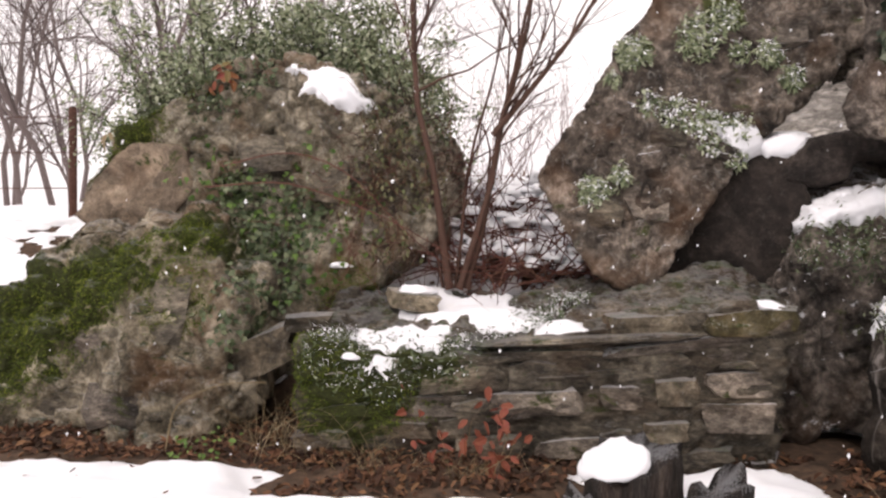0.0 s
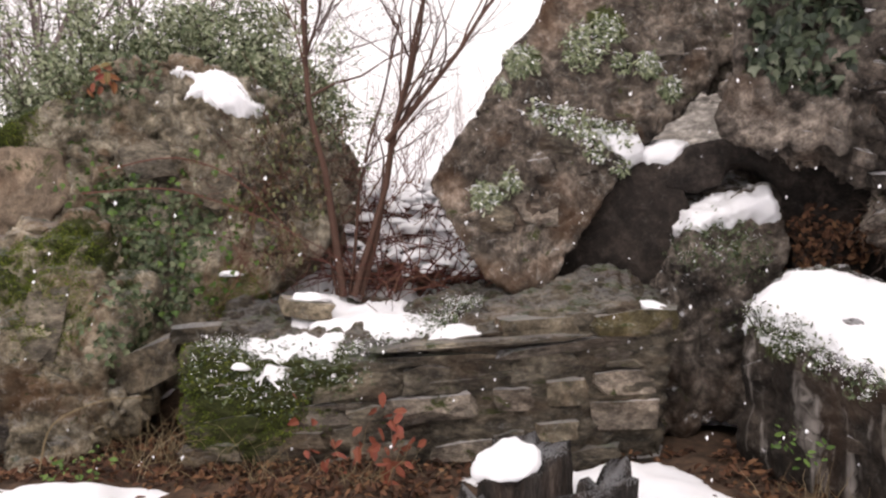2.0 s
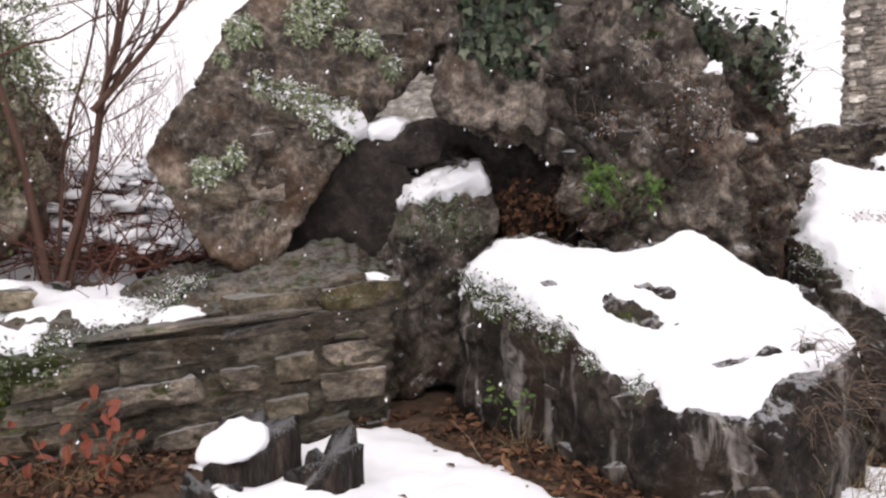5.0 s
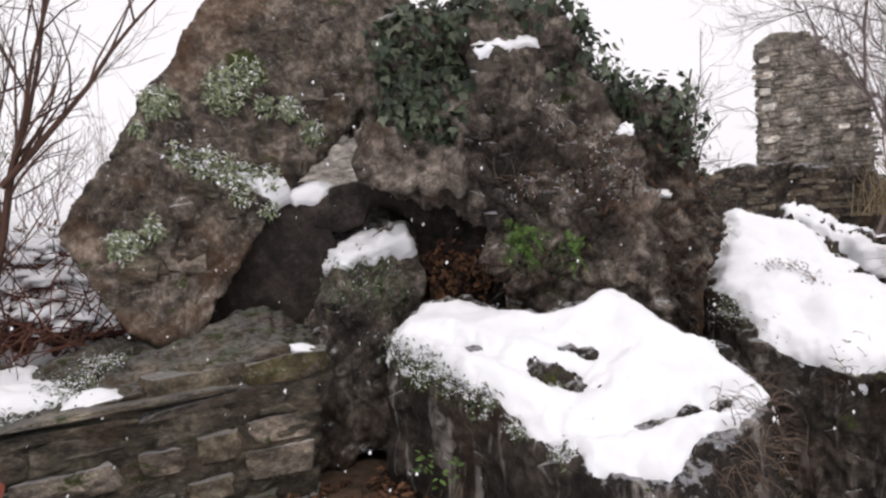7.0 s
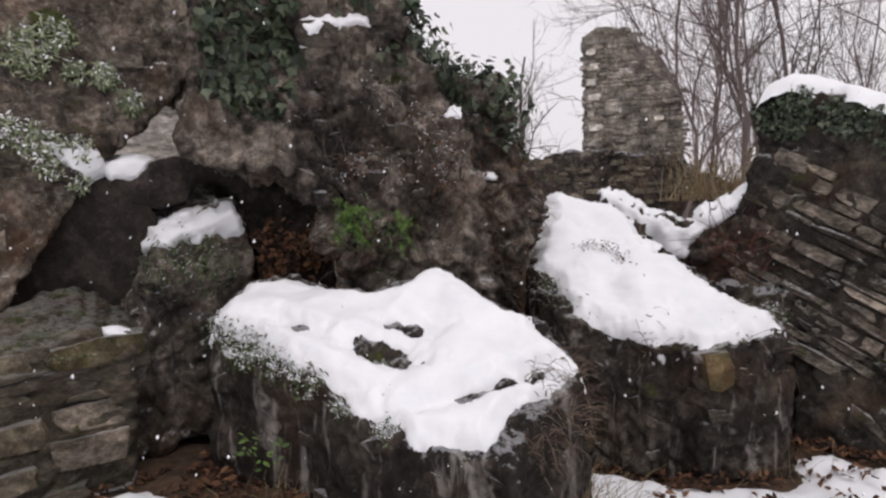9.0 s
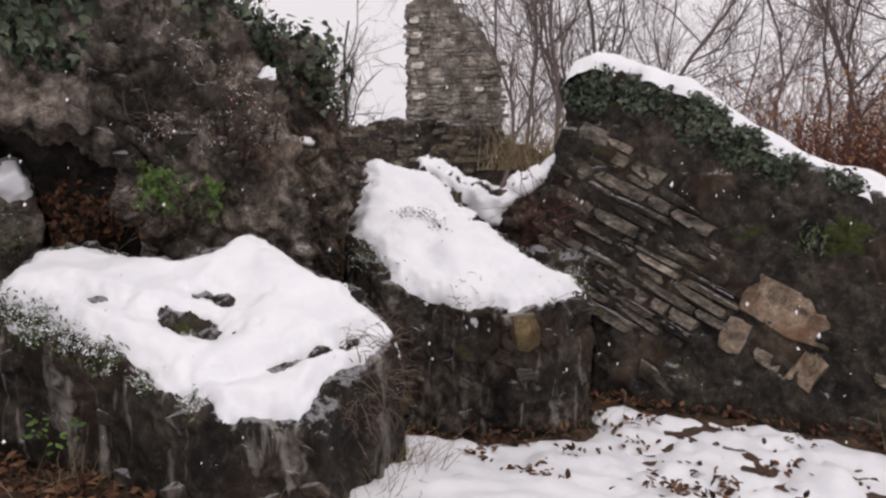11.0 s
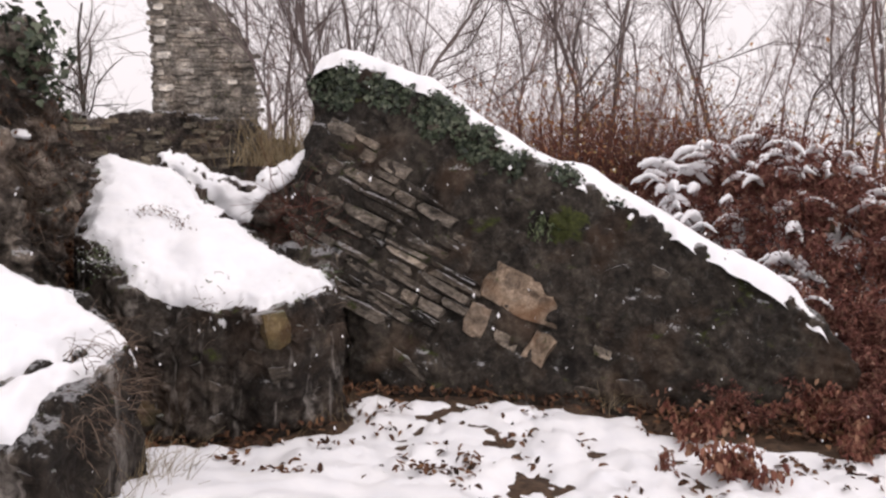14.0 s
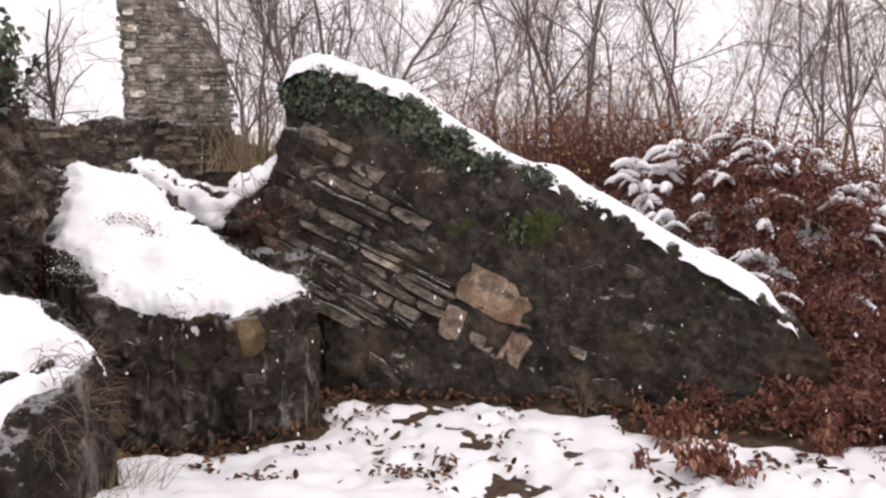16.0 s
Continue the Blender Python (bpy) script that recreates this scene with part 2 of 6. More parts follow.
def ramp_node(n, l, fac, stops):
    k = n.new("ShaderNodeValToRGB")
    while len(k.color_ramp.elements) < len(stops):
        k.color_ramp.elements.new(0.5)
    for e, (at, c) in zip(k.color_ramp.elements, stops):
        e.position = at
        e.color = (*c, 1) if isinstance(c, tuple) else (c, c, c, 1)
    l.new(fac, k.inputs["Fac"])
    return k.outputs["Color"]


def mix_node(n, l, fac, a, b, blend="MIX"):
    k = n.new("ShaderNodeMix")
    k.data_type, k.blend_type = "RGBA", blend
    for value, slot in ((fac, 0), (a, 6), (b, 7)):
        if isinstance(value, (int, float)):
            k.inputs[slot].default_value = value
        elif isinstance(value, tuple):
            k.inputs[slot].default_value = (*value, 1)
        else:
            l.new(value, k.inputs[slot])
    return k.outputs[2]


def maths(n, l, op, a, b=0.0, clamp=False):
    k = n.new("ShaderNodeMath")
    k.operation, k.use_clamp = op, clamp
    for value, slot in ((a, 0), (b, 1)):
        if isinstance(value, (int, float)):
            k.inputs[slot].default_value = value
        else:
            l.new(value, k.inputs[slot])
    return k.outputs[0]


def rock_material(name, dark, mid, light, moss=0.0, moss_spots=(), lichen=0.3, dust=0.0, rust=0.0, bump=0.6, stretch=(1, 1, 1), streaks=0.0):
    """Weathered mortar and stone: three tones, lichen, moss in given spots (x, y, z, radius) and on ledges, a dusting of snow."""
    m, n, l, p = material(name)
    geo = n.new("ShaderNodeNewGeometry")
    scale = n.new("ShaderNodeMapping")
    scale.inputs["Scale"].default_value = stretch
    l.new(geo.outputs["Position"], scale.inputs["Vector"])
    pos = scale.outputs["Vector"]
    big = noise_node(n, l, pos, 2.2, 5, 0.6, 0.6)
    fine = noise_node(n, l, pos, 18, 8, 0.7)
    grit = noise_node(n, l, pos, 75, 4, 0.7)
    col = ramp_node(n, l, maths(n, l, "ADD", maths(n, l, "MULTIPLY", big, 0.55), maths(n, l, "MULTIPLY", fine, 0.45)), ((0.39, dark), (0.5, mid), (0.63, light)))
    col = mix_node(n, l, 0.7, col, ramp_node(n, l, grit, ((0.3, 0.55), (0.7, 1.35))), "MULTIPLY")
    own = n.new("ShaderNodeObjectInfo")
    tint = ramp_node(n, l, own.outputs["Random"], ((0.0, (0.62, 0.6, 0.58)), (0.5, (1.0, 1.0, 1.0)), (1.0, (1.4, 1.36, 1.3))))
    col = mix_node(n, l, 1.0, col, tint, "MULTIPLY")
    lump = n.new("ShaderNodeTexVoronoi")
    lump.inputs["Scale"].default_value = 7.0
    warp = mix_node(n, l, 0.06, pos, noise_colour(n, l, pos, 6.0), "ADD")
    l.new(warp, lump.inputs["Vector"])
    col = mix_node(n, l, 0.55, col, ramp_node(n, l, lump.outputs["Color"], ((0.1, (0.5, 0.48, 0.46)), (0.9, (1.5, 1.46, 1.4)))), "MULTIPLY")
    wear = noise_node(n, l, pos, 5.5, 9, 0.78, 0.4)
    col = mix_node(n, l, 0.85, col, ramp_node(n, l, wear, ((0.33, 0.28), (0.47, 0.85), (0.62, 1.55))), "MULTIPLY")
    if rust:
        col = mix_node(n, l, maths(n, l, "MULTIPLY", ramp_node(n, l, noise_node(n, l, pos, 1.6, 4, 0.55, 0.3), ((0.52, 0.0), (0.64, 1.0))), rust), col, (0.17, 0.085, 0.04))
    if streaks:
        run = n.new("ShaderNodeMapping")
        run.inputs["Scale"].default_value = (5, 5, 0.8)
        l.new(geo.outputs["Position"], run.inputs["Vector"])
        col = mix_node(n, l, maths(n, l, "MULTIPLY", ramp_node(n, l, noise_node(n, l, run.outputs["Vector"], 1.4, 5, 0.6, 0.8), ((0.56, 0.0), (0.68, 1.0))), streaks), col, (0.31, 0.28, 0.255))
    if lichen:
        spots = ramp_node(n, l, noise_node(n, l, pos, 12, 7, 0.8, 1.2), ((0.55, 0.0), (0.64, 1.0)))
        col = mix_node(n, l, maths(n, l, "MULTIPLY", spots, lichen), col, (0.42, 0.41, 0.375))
    rough_height = maths(n, l, "ADD", maths(n, l, "ADD", maths(n, l, "MULTIPLY", fine, 0.6), maths(n, l, "MULTIPLY", grit, 0.3)), maths(n, l, "MULTIPLY", wear, 0.9))
    if moss or moss_spots:
        mask = None
        for x, y, z, r in moss_spots:
            d = n.new("ShaderNodeVectorMath")
            d.operation = "DISTANCE"
            l.new(geo.outputs["Position"], d.inputs[0])
            d.inputs[1].default_value = (x, y, z)
            one = maths(n, l, "SUBTRACT", 1.0, maths(n, l, "DIVIDE", d.outputs["Value"], r), False)
            mask = one if mask is None else maths(n, l, "MAXIMUM", mask, one)
        up = n.new("ShaderNodeSeparateXYZ")
        l.new(geo.outputs["Normal"], up.inputs[0])
        ledge = maths(n, l, "MULTIPLY", maths(n, l, "SUBTRACT", up.outputs["Z"], 0.55), moss)
        mask = ledge if mask is None else maths(n, l, "MAXIMUM", mask, ledge)
        patch = maths(n, l, "ADD", mask, maths(n, l, "MULTIPLY", maths(n, l, "SUBTRACT", noise_node(n, l, pos, 4.5, 7, 0.7, 0.5), 0.5), 2.2))
        patch = ramp_node(n, l, patch, ((0.16, 0.0), (0.3, 1.0)))
        green = ramp_node(n, l, noise_node(n, l, pos, 30, 4, 0.7), ((0.3, (0.018, 0.021, 0.007)), (0.55, (0.042, 0.05, 0.012)), (0.75, (0.09, 0.092, 0.024))))
        col = mix_node(n, l, patch, col, green)
    if dust:
        up2 = n.new("ShaderNodeSeparateXYZ")
        l.new(geo.outputs["Normal"], up2.inputs[0])
        snow = maths(n, l, "ADD", maths(n, l, "MULTIPLY", maths(n, l, "SUBTRACT", up2.outputs["Z"], 0.5), 0.6), maths(n, l, "SUBTRACT", noise_node(n, l, pos, 26, 6, 0.75), 0.5))
        col = mix_node(n, l, maths(n, l, "MULTIPLY", ramp_node(n, l, snow, ((0.16, 0.0), (0.24, 1.0))), dust), col, (0.78, 0.79, 0.82))
    l.new(col, p.inputs["Base Color"])
    p.inputs["Roughness"].default_value = 0.85
    p.inputs["Specular IOR Level"].default_value = 0.25
    b = n.new("ShaderNodeBump")
    b.inputs["Strength"].default_value, b.inputs["Distance"].default_value = bump, 0.045
    l.new(rough_height, b.inputs["Height"])
    l.new(b.outputs["Normal"], p.inputs["Normal"])
    return m


def snow_material():
    m, n, l, p = material("fresh_snow")
    geo = n.new("ShaderNodeNewGeometry")
    col = ramp_node(n, l, noise_node(n, l, geo.outputs["Position"], 5, 5, 0.6), ((0.3, (0.80, 0.81, 0.84)), (0.7, (0.88, 0.88, 0.89))))
    l.new(col, p.inputs["Base Color"])
    p.inputs["Roughness"].default_value = 0.7
    p.inputs["Specular IOR Level"].default_value = 0.2
    b = n.new("ShaderNodeBump")
    b.inputs["Strength"].default_value, b.inputs["Distance"].default_value = 0.35, 0.012
    l.new(noise_node(n, l, geo.outputs["Position"], 55, 6, 0.75), b.inputs["Height"])
    l.new(b.outputs["Normal"], p.inputs["Normal"])
    return m


def tone_material(name, tones, rough=0.8, scale=20.0, island=True, bump=0.2, spec=0.25):
    """Leaves, twigs and bark: tones spread over the pieces and varied by a fine grain."""
    m, n, l, p = material(name)
    geo = n.new("ShaderNodeNewGeometry")
    grain = noise_node(n, l, geo.outputs["Position"], scale, 5, 0.65)
    if island:
        fac = maths(n, l, "ADD", maths(n, l, "MULTIPLY", geo.outputs["Random Per Island"], 0.75), maths(n, l, "MULTIPLY", grain, 0.25))
    else:
        fac = grain
    k = len(tones) - 1
    lo, hi = (0.1, 0.9) if island else (0.3, 0.7)
    l.new(ramp_node(n, l, fac, [(lo + (hi - lo) * i / k, c) for i, c in enumerate(tones)]), p.inputs["Base Color"])
    p.inputs["Roughness"].default_value = rough
    p.inputs["Specular IOR Level"].default_value = spec
    if bump:
        b = n.new("ShaderNodeBump")
        b.inputs["Strength"].default_value, b.inputs["Distance"].default_value = bump, 0.01
        l.new(grain, b.inputs["Height"])
        l.new(b.outputs["Normal"], p.inputs["Normal"])
    return m


SNOW = snow_material()
SOIL = tone_material("leaf_mould", ((0.03, 0.02, 0.013), (0.07, 0.045, 0.03), (0.12, 0.075, 0.048)), 0.9, 14, False, 1.0)
ROCK_LEFT = rock_material("mossy_mortared_rubble", (0.045, 0.039, 0.027), (0.185, 0.16, 0.118), (0.47, 0.43, 0.35), 0.5,
                          ((-3.2, 4.8, 0.5, 0.75), (-2.0, 5.2, 1.05, 0.42), (-1.75, 5.1, 0.6, 0.35), (-2.7, 5.4, 2.0, 0.3), (-2.6, 4.7, 0.9, 0.45)), 0.5, 0.12, 0.5, 1.0)
ROCK_WALL = rock_material("layered_wall_stone", (0.034, 0.03, 0.025), (0.11, 0.096, 0.075), (0.25, 0.22, 0.17), 0.3,
                          ((-0.6, 4.3, 0.25, 0.5), (-0.2, 4.3, 0.45, 0.35)), 0.2, 0.1, 0.15, 0.8, (1, 1, 2.4))
ROCK_SLAB = rock_material("leaning_slab_stone", (0.018, 0.0145, 0.012), (0.07, 0.058, 0.048), (0.235, 0.2, 0.172), 0.3, ((1.9, 5.3, 2.85, 0.2),), 0.35, 0.5, 0.3)
ROCK_DARK = rock_material("dark_wet_stone", (0.012, 0.0095, 0.008), (0.062, 0.051, 0.044), (0.24, 0.205, 0.178), 0.2, (), 0.15, 0.45, 0.2, 1.0)
# damp lintel stone; the hollow's shade is put into its near-black tones
ROCK_DEEP_SHADE = rock_material("sooty_black_stone", (0.010, 0.008, 0.007), (0.024, 0.019, 0.017), (0.06, 0.05, 0.044), 0.0, (), 0.05, 0.0, 0.0, 0.5)
# smooth brown stone, its colour darkened to stand for shade behind the slab
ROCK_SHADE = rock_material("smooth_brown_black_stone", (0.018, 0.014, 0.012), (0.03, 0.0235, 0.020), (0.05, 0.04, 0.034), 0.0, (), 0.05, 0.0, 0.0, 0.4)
ROCK_OVER = rock_material("overhanging_brown_rubble", (0.02, 0.016, 0.0135), (0.108, 0.09, 0.077), (0.38, 0.33, 0.285), 0.2, (), 0.2, 0.5, 0.2, 1.0)
ROCK_FRONT = rock_material("streaked_dark_stone", (0.013, 0.010, 0.0085), (0.034, 0.027, 0.022), (0.11, 0.094, 0.08), 0.3, ((2.5, 3.8, 0.75, 0.3),), 0.1, 0.3, 0.1, 0.6, (1, 1, 1), 0.75)
ROCK_RIGHT = rock_material("sloping_wall_mortar", (0.018, 0.015, 0.013), (0.045, 0.038, 0.032), (0.11, 0.095, 0.078), 0.3, ((7.0, 0.6, 0.95, 0.2),), 0.12, 0.35, 0.15)
STONE_TAN = rock_material("pale_tan_stone", (0.05, 0.043, 0.03), (0.16, 0.135, 0.098), (0.3, 0.26, 0.195), 0.2, (), 0.2, 0.2, 0.3)
STONE_GREY = rock_material("grey_bedded_stone", (0.038, 0.032, 0.027), (0.135, 0.116, 0.098), (0.33, 0.29, 0.245), 0.1, (), 0.2, 0.3, 0.1, 0.8, (1, 1, 2))
PINK_STONE = rock_material('rusty_tan_block', (0.08, 0.058, 0.042), (0.20, 0.155, 0.118), (0.31, 0.25, 0.2), 0.2, (), 0.2, 0.1, 0.7)
OLIVE_STONE = rock_material('olive_stained_slab', (0.04, 0.033, 0.016), (0.08, 0.068, 0.032), (0.16, 0.138, 0.085), 0.4, (), 0.25, 0.2, 0.3)
TOWER_STONE = rock_material("far_grey_masonry", (0.09, 0.082, 0.07), (0.22, 0.2, 0.178), (0.42, 0.39, 0.35), 0.1, (), 0.25, 0.2, 0.1)


BROWN_STONE = rock_material('smooth_brown_mortar', (0.085, 0.066, 0.048), (0.14, 0.108, 0.08), (0.19, 0.155, 0.118), 0.1, (), 0.08, 0.0, 0.3, 0.4)
PALE_WALL = rock_material('pale_coursed_wall', (0.28, 0.265, 0.245), (0.46, 0.44, 0.41), (0.7, 0.68, 0.65), 0.0, (), 0.3, 0.8, 0.0, 0.6, (1, 1, 3))


# ---- ground: a lower level in front, a bank, and a rising upper level ----
def ground_height(x, y):
    r, az = np.hypot(x - 1, y + 1), np.degrees(np.arctan2(x - 1, y + 1))
    bank = np.interp(az, (-90, -60, -40, -10, 20, 45, 58, 70, 82, 105, 130), (9, 8.5, 7.4, 6.5, 6.9, 7.3, 8.2, 8.4, 8.4, 8.2, 9))
    rise = np.interp(az, (-120, -90, -40, -10, 20, 45, 58, 70, 82, 105, 140, 170), (0, 0.7, 1.2, 1.3, 1.6, 1.35, 1.1, 1.1, 1.05, 0.6, 0.2, 0))
    slope = np.interp(az, (-120, -60, -40, -25, 0, 30, 50, 62, 75, 95, 120), (0, 0.02, 0.035, 0.12, 0.26, 0.12, 0.05, 0.05, 0.08, 0.05, 0))
    low = -0.22 - 0.3 * smooth(2.0, 5.2, x) * smooth(4.8, 2.5, y - 0.25 * x)
    return low + rise * smooth(-0.5, 1.0, r - bank) + slope * np.clip(r - bank, 0, 5) + 0.012 * np.clip(r - bank - 5, 0, 300) + 0.55 * np.exp(-((x - 10.9) / 1.9) ** 2 - ((y + 1.1) / 1.5) ** 2)


def spaced(lo, a, b, hi, step):
    left = [a - 0.6 * (1.22 ** k) * k for k in range(1, 40)]
    right = [b + 0.6 * (1.22 ** k) * k for k in range(1, 40)]
    return np.array(sorted([x for x in left if x > lo] + [lo] + list(np.arange(a, b + 1e-6, step)) + [x for x in right if x < hi] + [hi]))


def ground_sheets():
    gx, gy = spaced(-1500, -5.5, 9.5, 1500, 0.05), spaced(-1500, -2.5, 8.5, 1500, 0.05)
    X, Y = np.meshgrid(gx, gy, indexing="ij")
    x, y = X.ravel(), Y.ravel()
    flat = np.column_stack([x, y, np.zeros(len(x))])
    near = smooth(40, 20, np.hypot(x, y))
    z = ground_height(x, y) + near * (0.07 * fbm(flat, 1.3, 3, 71) + 0.018 * fbm(flat, 0.2, 2, 75))
    idx = np.arange(len(x)).reshape(X.shape)
    f = np.stack([idx[:-1, :-1], idx[1:, :-1], idx[1:, 1:], idx[:-1, 1:]], -1).reshape(-1, 4)
    ground = tagged(new("ground", fast_mesh("ground", np.column_stack([x, y, z]), f, SOIL)), "brown soil and leaf mould beneath the walls", "ground", kind="structure")
    # bare strips along the feet of the walls and scattered thaw patches
    foot = np.full(len(x), 9.0)
    for ax, ay, bx, by, w in BARE:
        p, a, d = np.column_stack([x, y]), np.array((ax, ay)), np.array((bx - ax, by - ay))
        t = np.clip((p - a) @ d / (d @ d), 0, 1)
        foot = np.minimum(foot, np.linalg.norm(p - a - t[:, None] * d, axis=1) - w)
    patchy = smooth(4.3, 5.3, x) * smooth(8.0, 7.0, x) * smooth(3.4, 2.4, y)
    bank = smooth(6.2, 6.6, np.hypot(x - 1, y + 1)) * smooth(10, 8.5, np.hypot(x - 1, y + 1)) * near
    lay = 0.075 + 0.035 * fbm(flat, 0.45, 2, 81) + 0.014 * near * fbm(flat, 0.12, 2, 83) - patchy * (0.03 + 0.085 * np.maximum(0, fbm(flat, 0.09, 4, 85, 0.7) - .3) * (0.7 + 0.8 * fbm(flat, 0.7, 2, 88)) - .03 * fbm(flat, 0.16, 2, 89)) - bank * (0.03 + 0.08 * np.maximum(0, fbm(flat, 0.13, 3, 95)))
    lay = np.minimum(lay, 0.5 * (foot + 0.05 * fbm(flat, 0.2, 3, 91)))
    lay = np.where(near > 0.01, np.maximum(lay, -0.05), 0.1)
    tagged(new("snow_cover", fast_mesh("snow_cover", np.column_stack([x, y, z + lay]), f, SNOW)), "thin patchy white snow lying over the ground", "snow", kind="structure")
    return ground


BARE = ((-4.2, 4.5, -.6, 4.45, .22), (-4.2, 4.2, -0.6, 4.1, 0.22), (-0.9, 4.1, 0.5, 4.15, 0.25), (0.5, 4.2, 2.2, 4.3, 0.13), (-0.75, 3.65, 0.6, 3.8, 0.28), (2.35, 4.1, 2.95, 2.2, 0.30), (6.3, 3.1, 7.6, 3.6, 0.3), (5.3, 4.3, 6.4, 5.4, 0.4), (4.8, 3.4, 5.8, 2.2, 0.22), (6.45, 2.2, 7.15, -1.6, 0.16), (2.6, 4.5, 3.6, 4.5, 0.6), (5.6, 3.0, 6.9, 2.3, 0.5), (4.4, 3.6, 5.2, 3.6, 0.4), (-1.4, 4.9, -0.8, 4.9, 0.4), (7.4, -1.6, 8.6, -2.6, 0.3), (6.75, -0.25, 6.6, -1.1, 0.28), (6.6, -1.1, 6.7, -2.3, 0.36))
GROUND = ground_sheets()

# ---- broken masonry ----
def rocks():
    made = {}

    def chunk(name, key, place, label, *args, piece="body", **kw):
        t = thing(name, place, label, "wall fragment")
        me = solid(piece, *args, **kw)
        part(piece, me, t)
        made[key] = (t, me)

    chunk("wall_fragment", "A1", (-1.7, 5.6, 0), "toppled mossy rubble wall fragment leaning on a mossy boulder",
          [(-1.50, .77), (-1.40, 1.10), (-1.10, 1.52), (-.33, 2.04), (.22, 2.17), (1.0, 1.84), (1.46, 1.42), (1.40, .57), (.93, .21), (.45, -.07), (.01, -.17), (-.46, 0), (-.87, .48)],
          pose(-1.7, 5.3, .5, -8), (0.35, 1.5, -.1), ROCK_LEFT, seed=3, voxel=0.026)
    part("slab", solid("slab", [(-1.44, .79), (-1.36, 1.04), (-.98, 1.40), (-.56, 1.36), (-.46, 1.0), (-.6, .8), (-1.1, .55)], pose(-1.7, 5.25, .5, -8), (.05, .4, 0), BROWN_STONE, seed=4, voxel=.022, rough=(.03, .025, .012), rubble=(.35, .02), round_off=1), made["A1"][0], "smooth flat brown stone face")
    chunk("boulder", "A2", (-2.6, 4.7, -.3), "mossy grey rubble boulder standing in leaf litter",
          [(-1.6, -.2), (-1.5, .7), (-.71, .91), (-.58, 1.4), (-.33, 1.64), (.53, 1.79), (1.03, 1.13), (.99, .63), (1.18, .41), (.9, -.25), (-.03, -.3)],
          pose(-2.6, 4.35, -.3, -24), (0.1, 1.2, .1), ROCK_LEFT, seed=8, voxel=0.024, rough=(0.14, 0.08, 0.03))
    chunk("wall_fragment", "B", (.6, 4.6, -.3), "low layered stone wall stub with snow on top",
          [(-1.58, .50), (-1.22, .46), (-.72, .42), (-.23, .48), (.45, .68), (1.21, .80), (1.57, .64), (1.42, .47), (1.45, -.3), (.81, -.45), (-.21, -.45), (-1.42, -.45), (-1.61, .16)],
          pose(.6, 4.25, 0), (0.05, 1.25, .22), ROCK_WALL, shrink=1.0, voxel=0.024, seed=12, rough=(0.05, 0.04, 0.02), strata=((-0.11, 0.0, 1.0), 0.09, 0.02), rubble=(.3, .015))
    chunk("wall_fragment", "C", (1.4, 5.3, .85), "tall leaning masonry slab with snow-dusted plants, propped on the low wall",
          [(-.22, -.03), (-.47, .09), (-.61, .31), (-.75, .51), (-.86, .76), (-.74, .95), (-.66, 1.03), (-.5, 1.35), (-.25, 1.77), (-.09, 1.98), (.27, 2.6), (.86, 3.31), (1.77, 3.47), (2.01, 2.58), (1.76, 2.16), (1.48, 1.83), (1.23, 1.51), (1.0, 1.29), (.78, 1.07), (.59, .87), (.33, .48), (.12, .15), (.0, -.04)],
          pose(1.4, 5.0, .85, -10), (0.12, 0.75, .1), ROCK_SLAB, rubble=(.26, .02), seed=21, voxel=0.022, rough=(0.015, 0.025, 0.018), round_off=1)
    chunk("boulder", "D", (2.3, 4.9, .4), "dark boulder with snowy plants below the lintel stone",
          [(-0.05, -0.80), (-0.03, 0.25), (0.03, 0.54), (0.12, 0.65), (0.29, 0.75), (0.47, 0.82), (0.63, 0.88), (0.70, 0.91), (0.75, 0.75), (0.84, 0.49), (0.86, -0.80)],
          pose(2.25, 4.85, .7, -8, 0, -10), (0.1, 1.0, .1), ROCK_OVER, seed=33, voxel=0.026)
    chunk("wall_fragment", "E", (3.6, 4.5, 1.0), "massive dark overhanging rubble wall crowned with ivy",
          [(-.8, 2.05), (-.28, 2.1), (.3, 2.1), (.5, 1.8), (.75, 1.3), (.95, .7), (1.1, .1), (1.0, -.7), (.25, -.7), (0.38, -0.19), (0.18, 0.06), (-0.00, 0.36), (-0.12, 0.64), (-0.36, 0.79), (-0.69, 0.85), (-0.93, 0.87), (-1.00, 0.93), (-1.04, 1.07), (-1.04, 1.23), (-0.95, 1.47), (-.95, 1.95)],
          pose(3.45, 4.15, 1.0, 6, 0, -26.8), (0.6, 1.3, 0), ROCK_OVER, seed=41, voxel=0.026, rough=(0.13, 0.08, 0.04))
    chunk("wall_fragment", "E2", (4.5, 4.0, .6), "dark bedded rubble wall end overgrown with ivy",
          [(.55, 1.6), (.85, 1.5), (1.22, 1.42), (1.36, .81), (1.57, .52), (1.38, -.1), (1.25, -.9), (.3, -.9), (.3, .8)],
          pose(3.6, 4.3, 1.0, 0, 0, -26.8), (0.5, 0.9, 0), ROCK_OVER, seed=47, voxel=0.026, strata=((0.55, -0.3, 0.78), 0.15, 0.035))
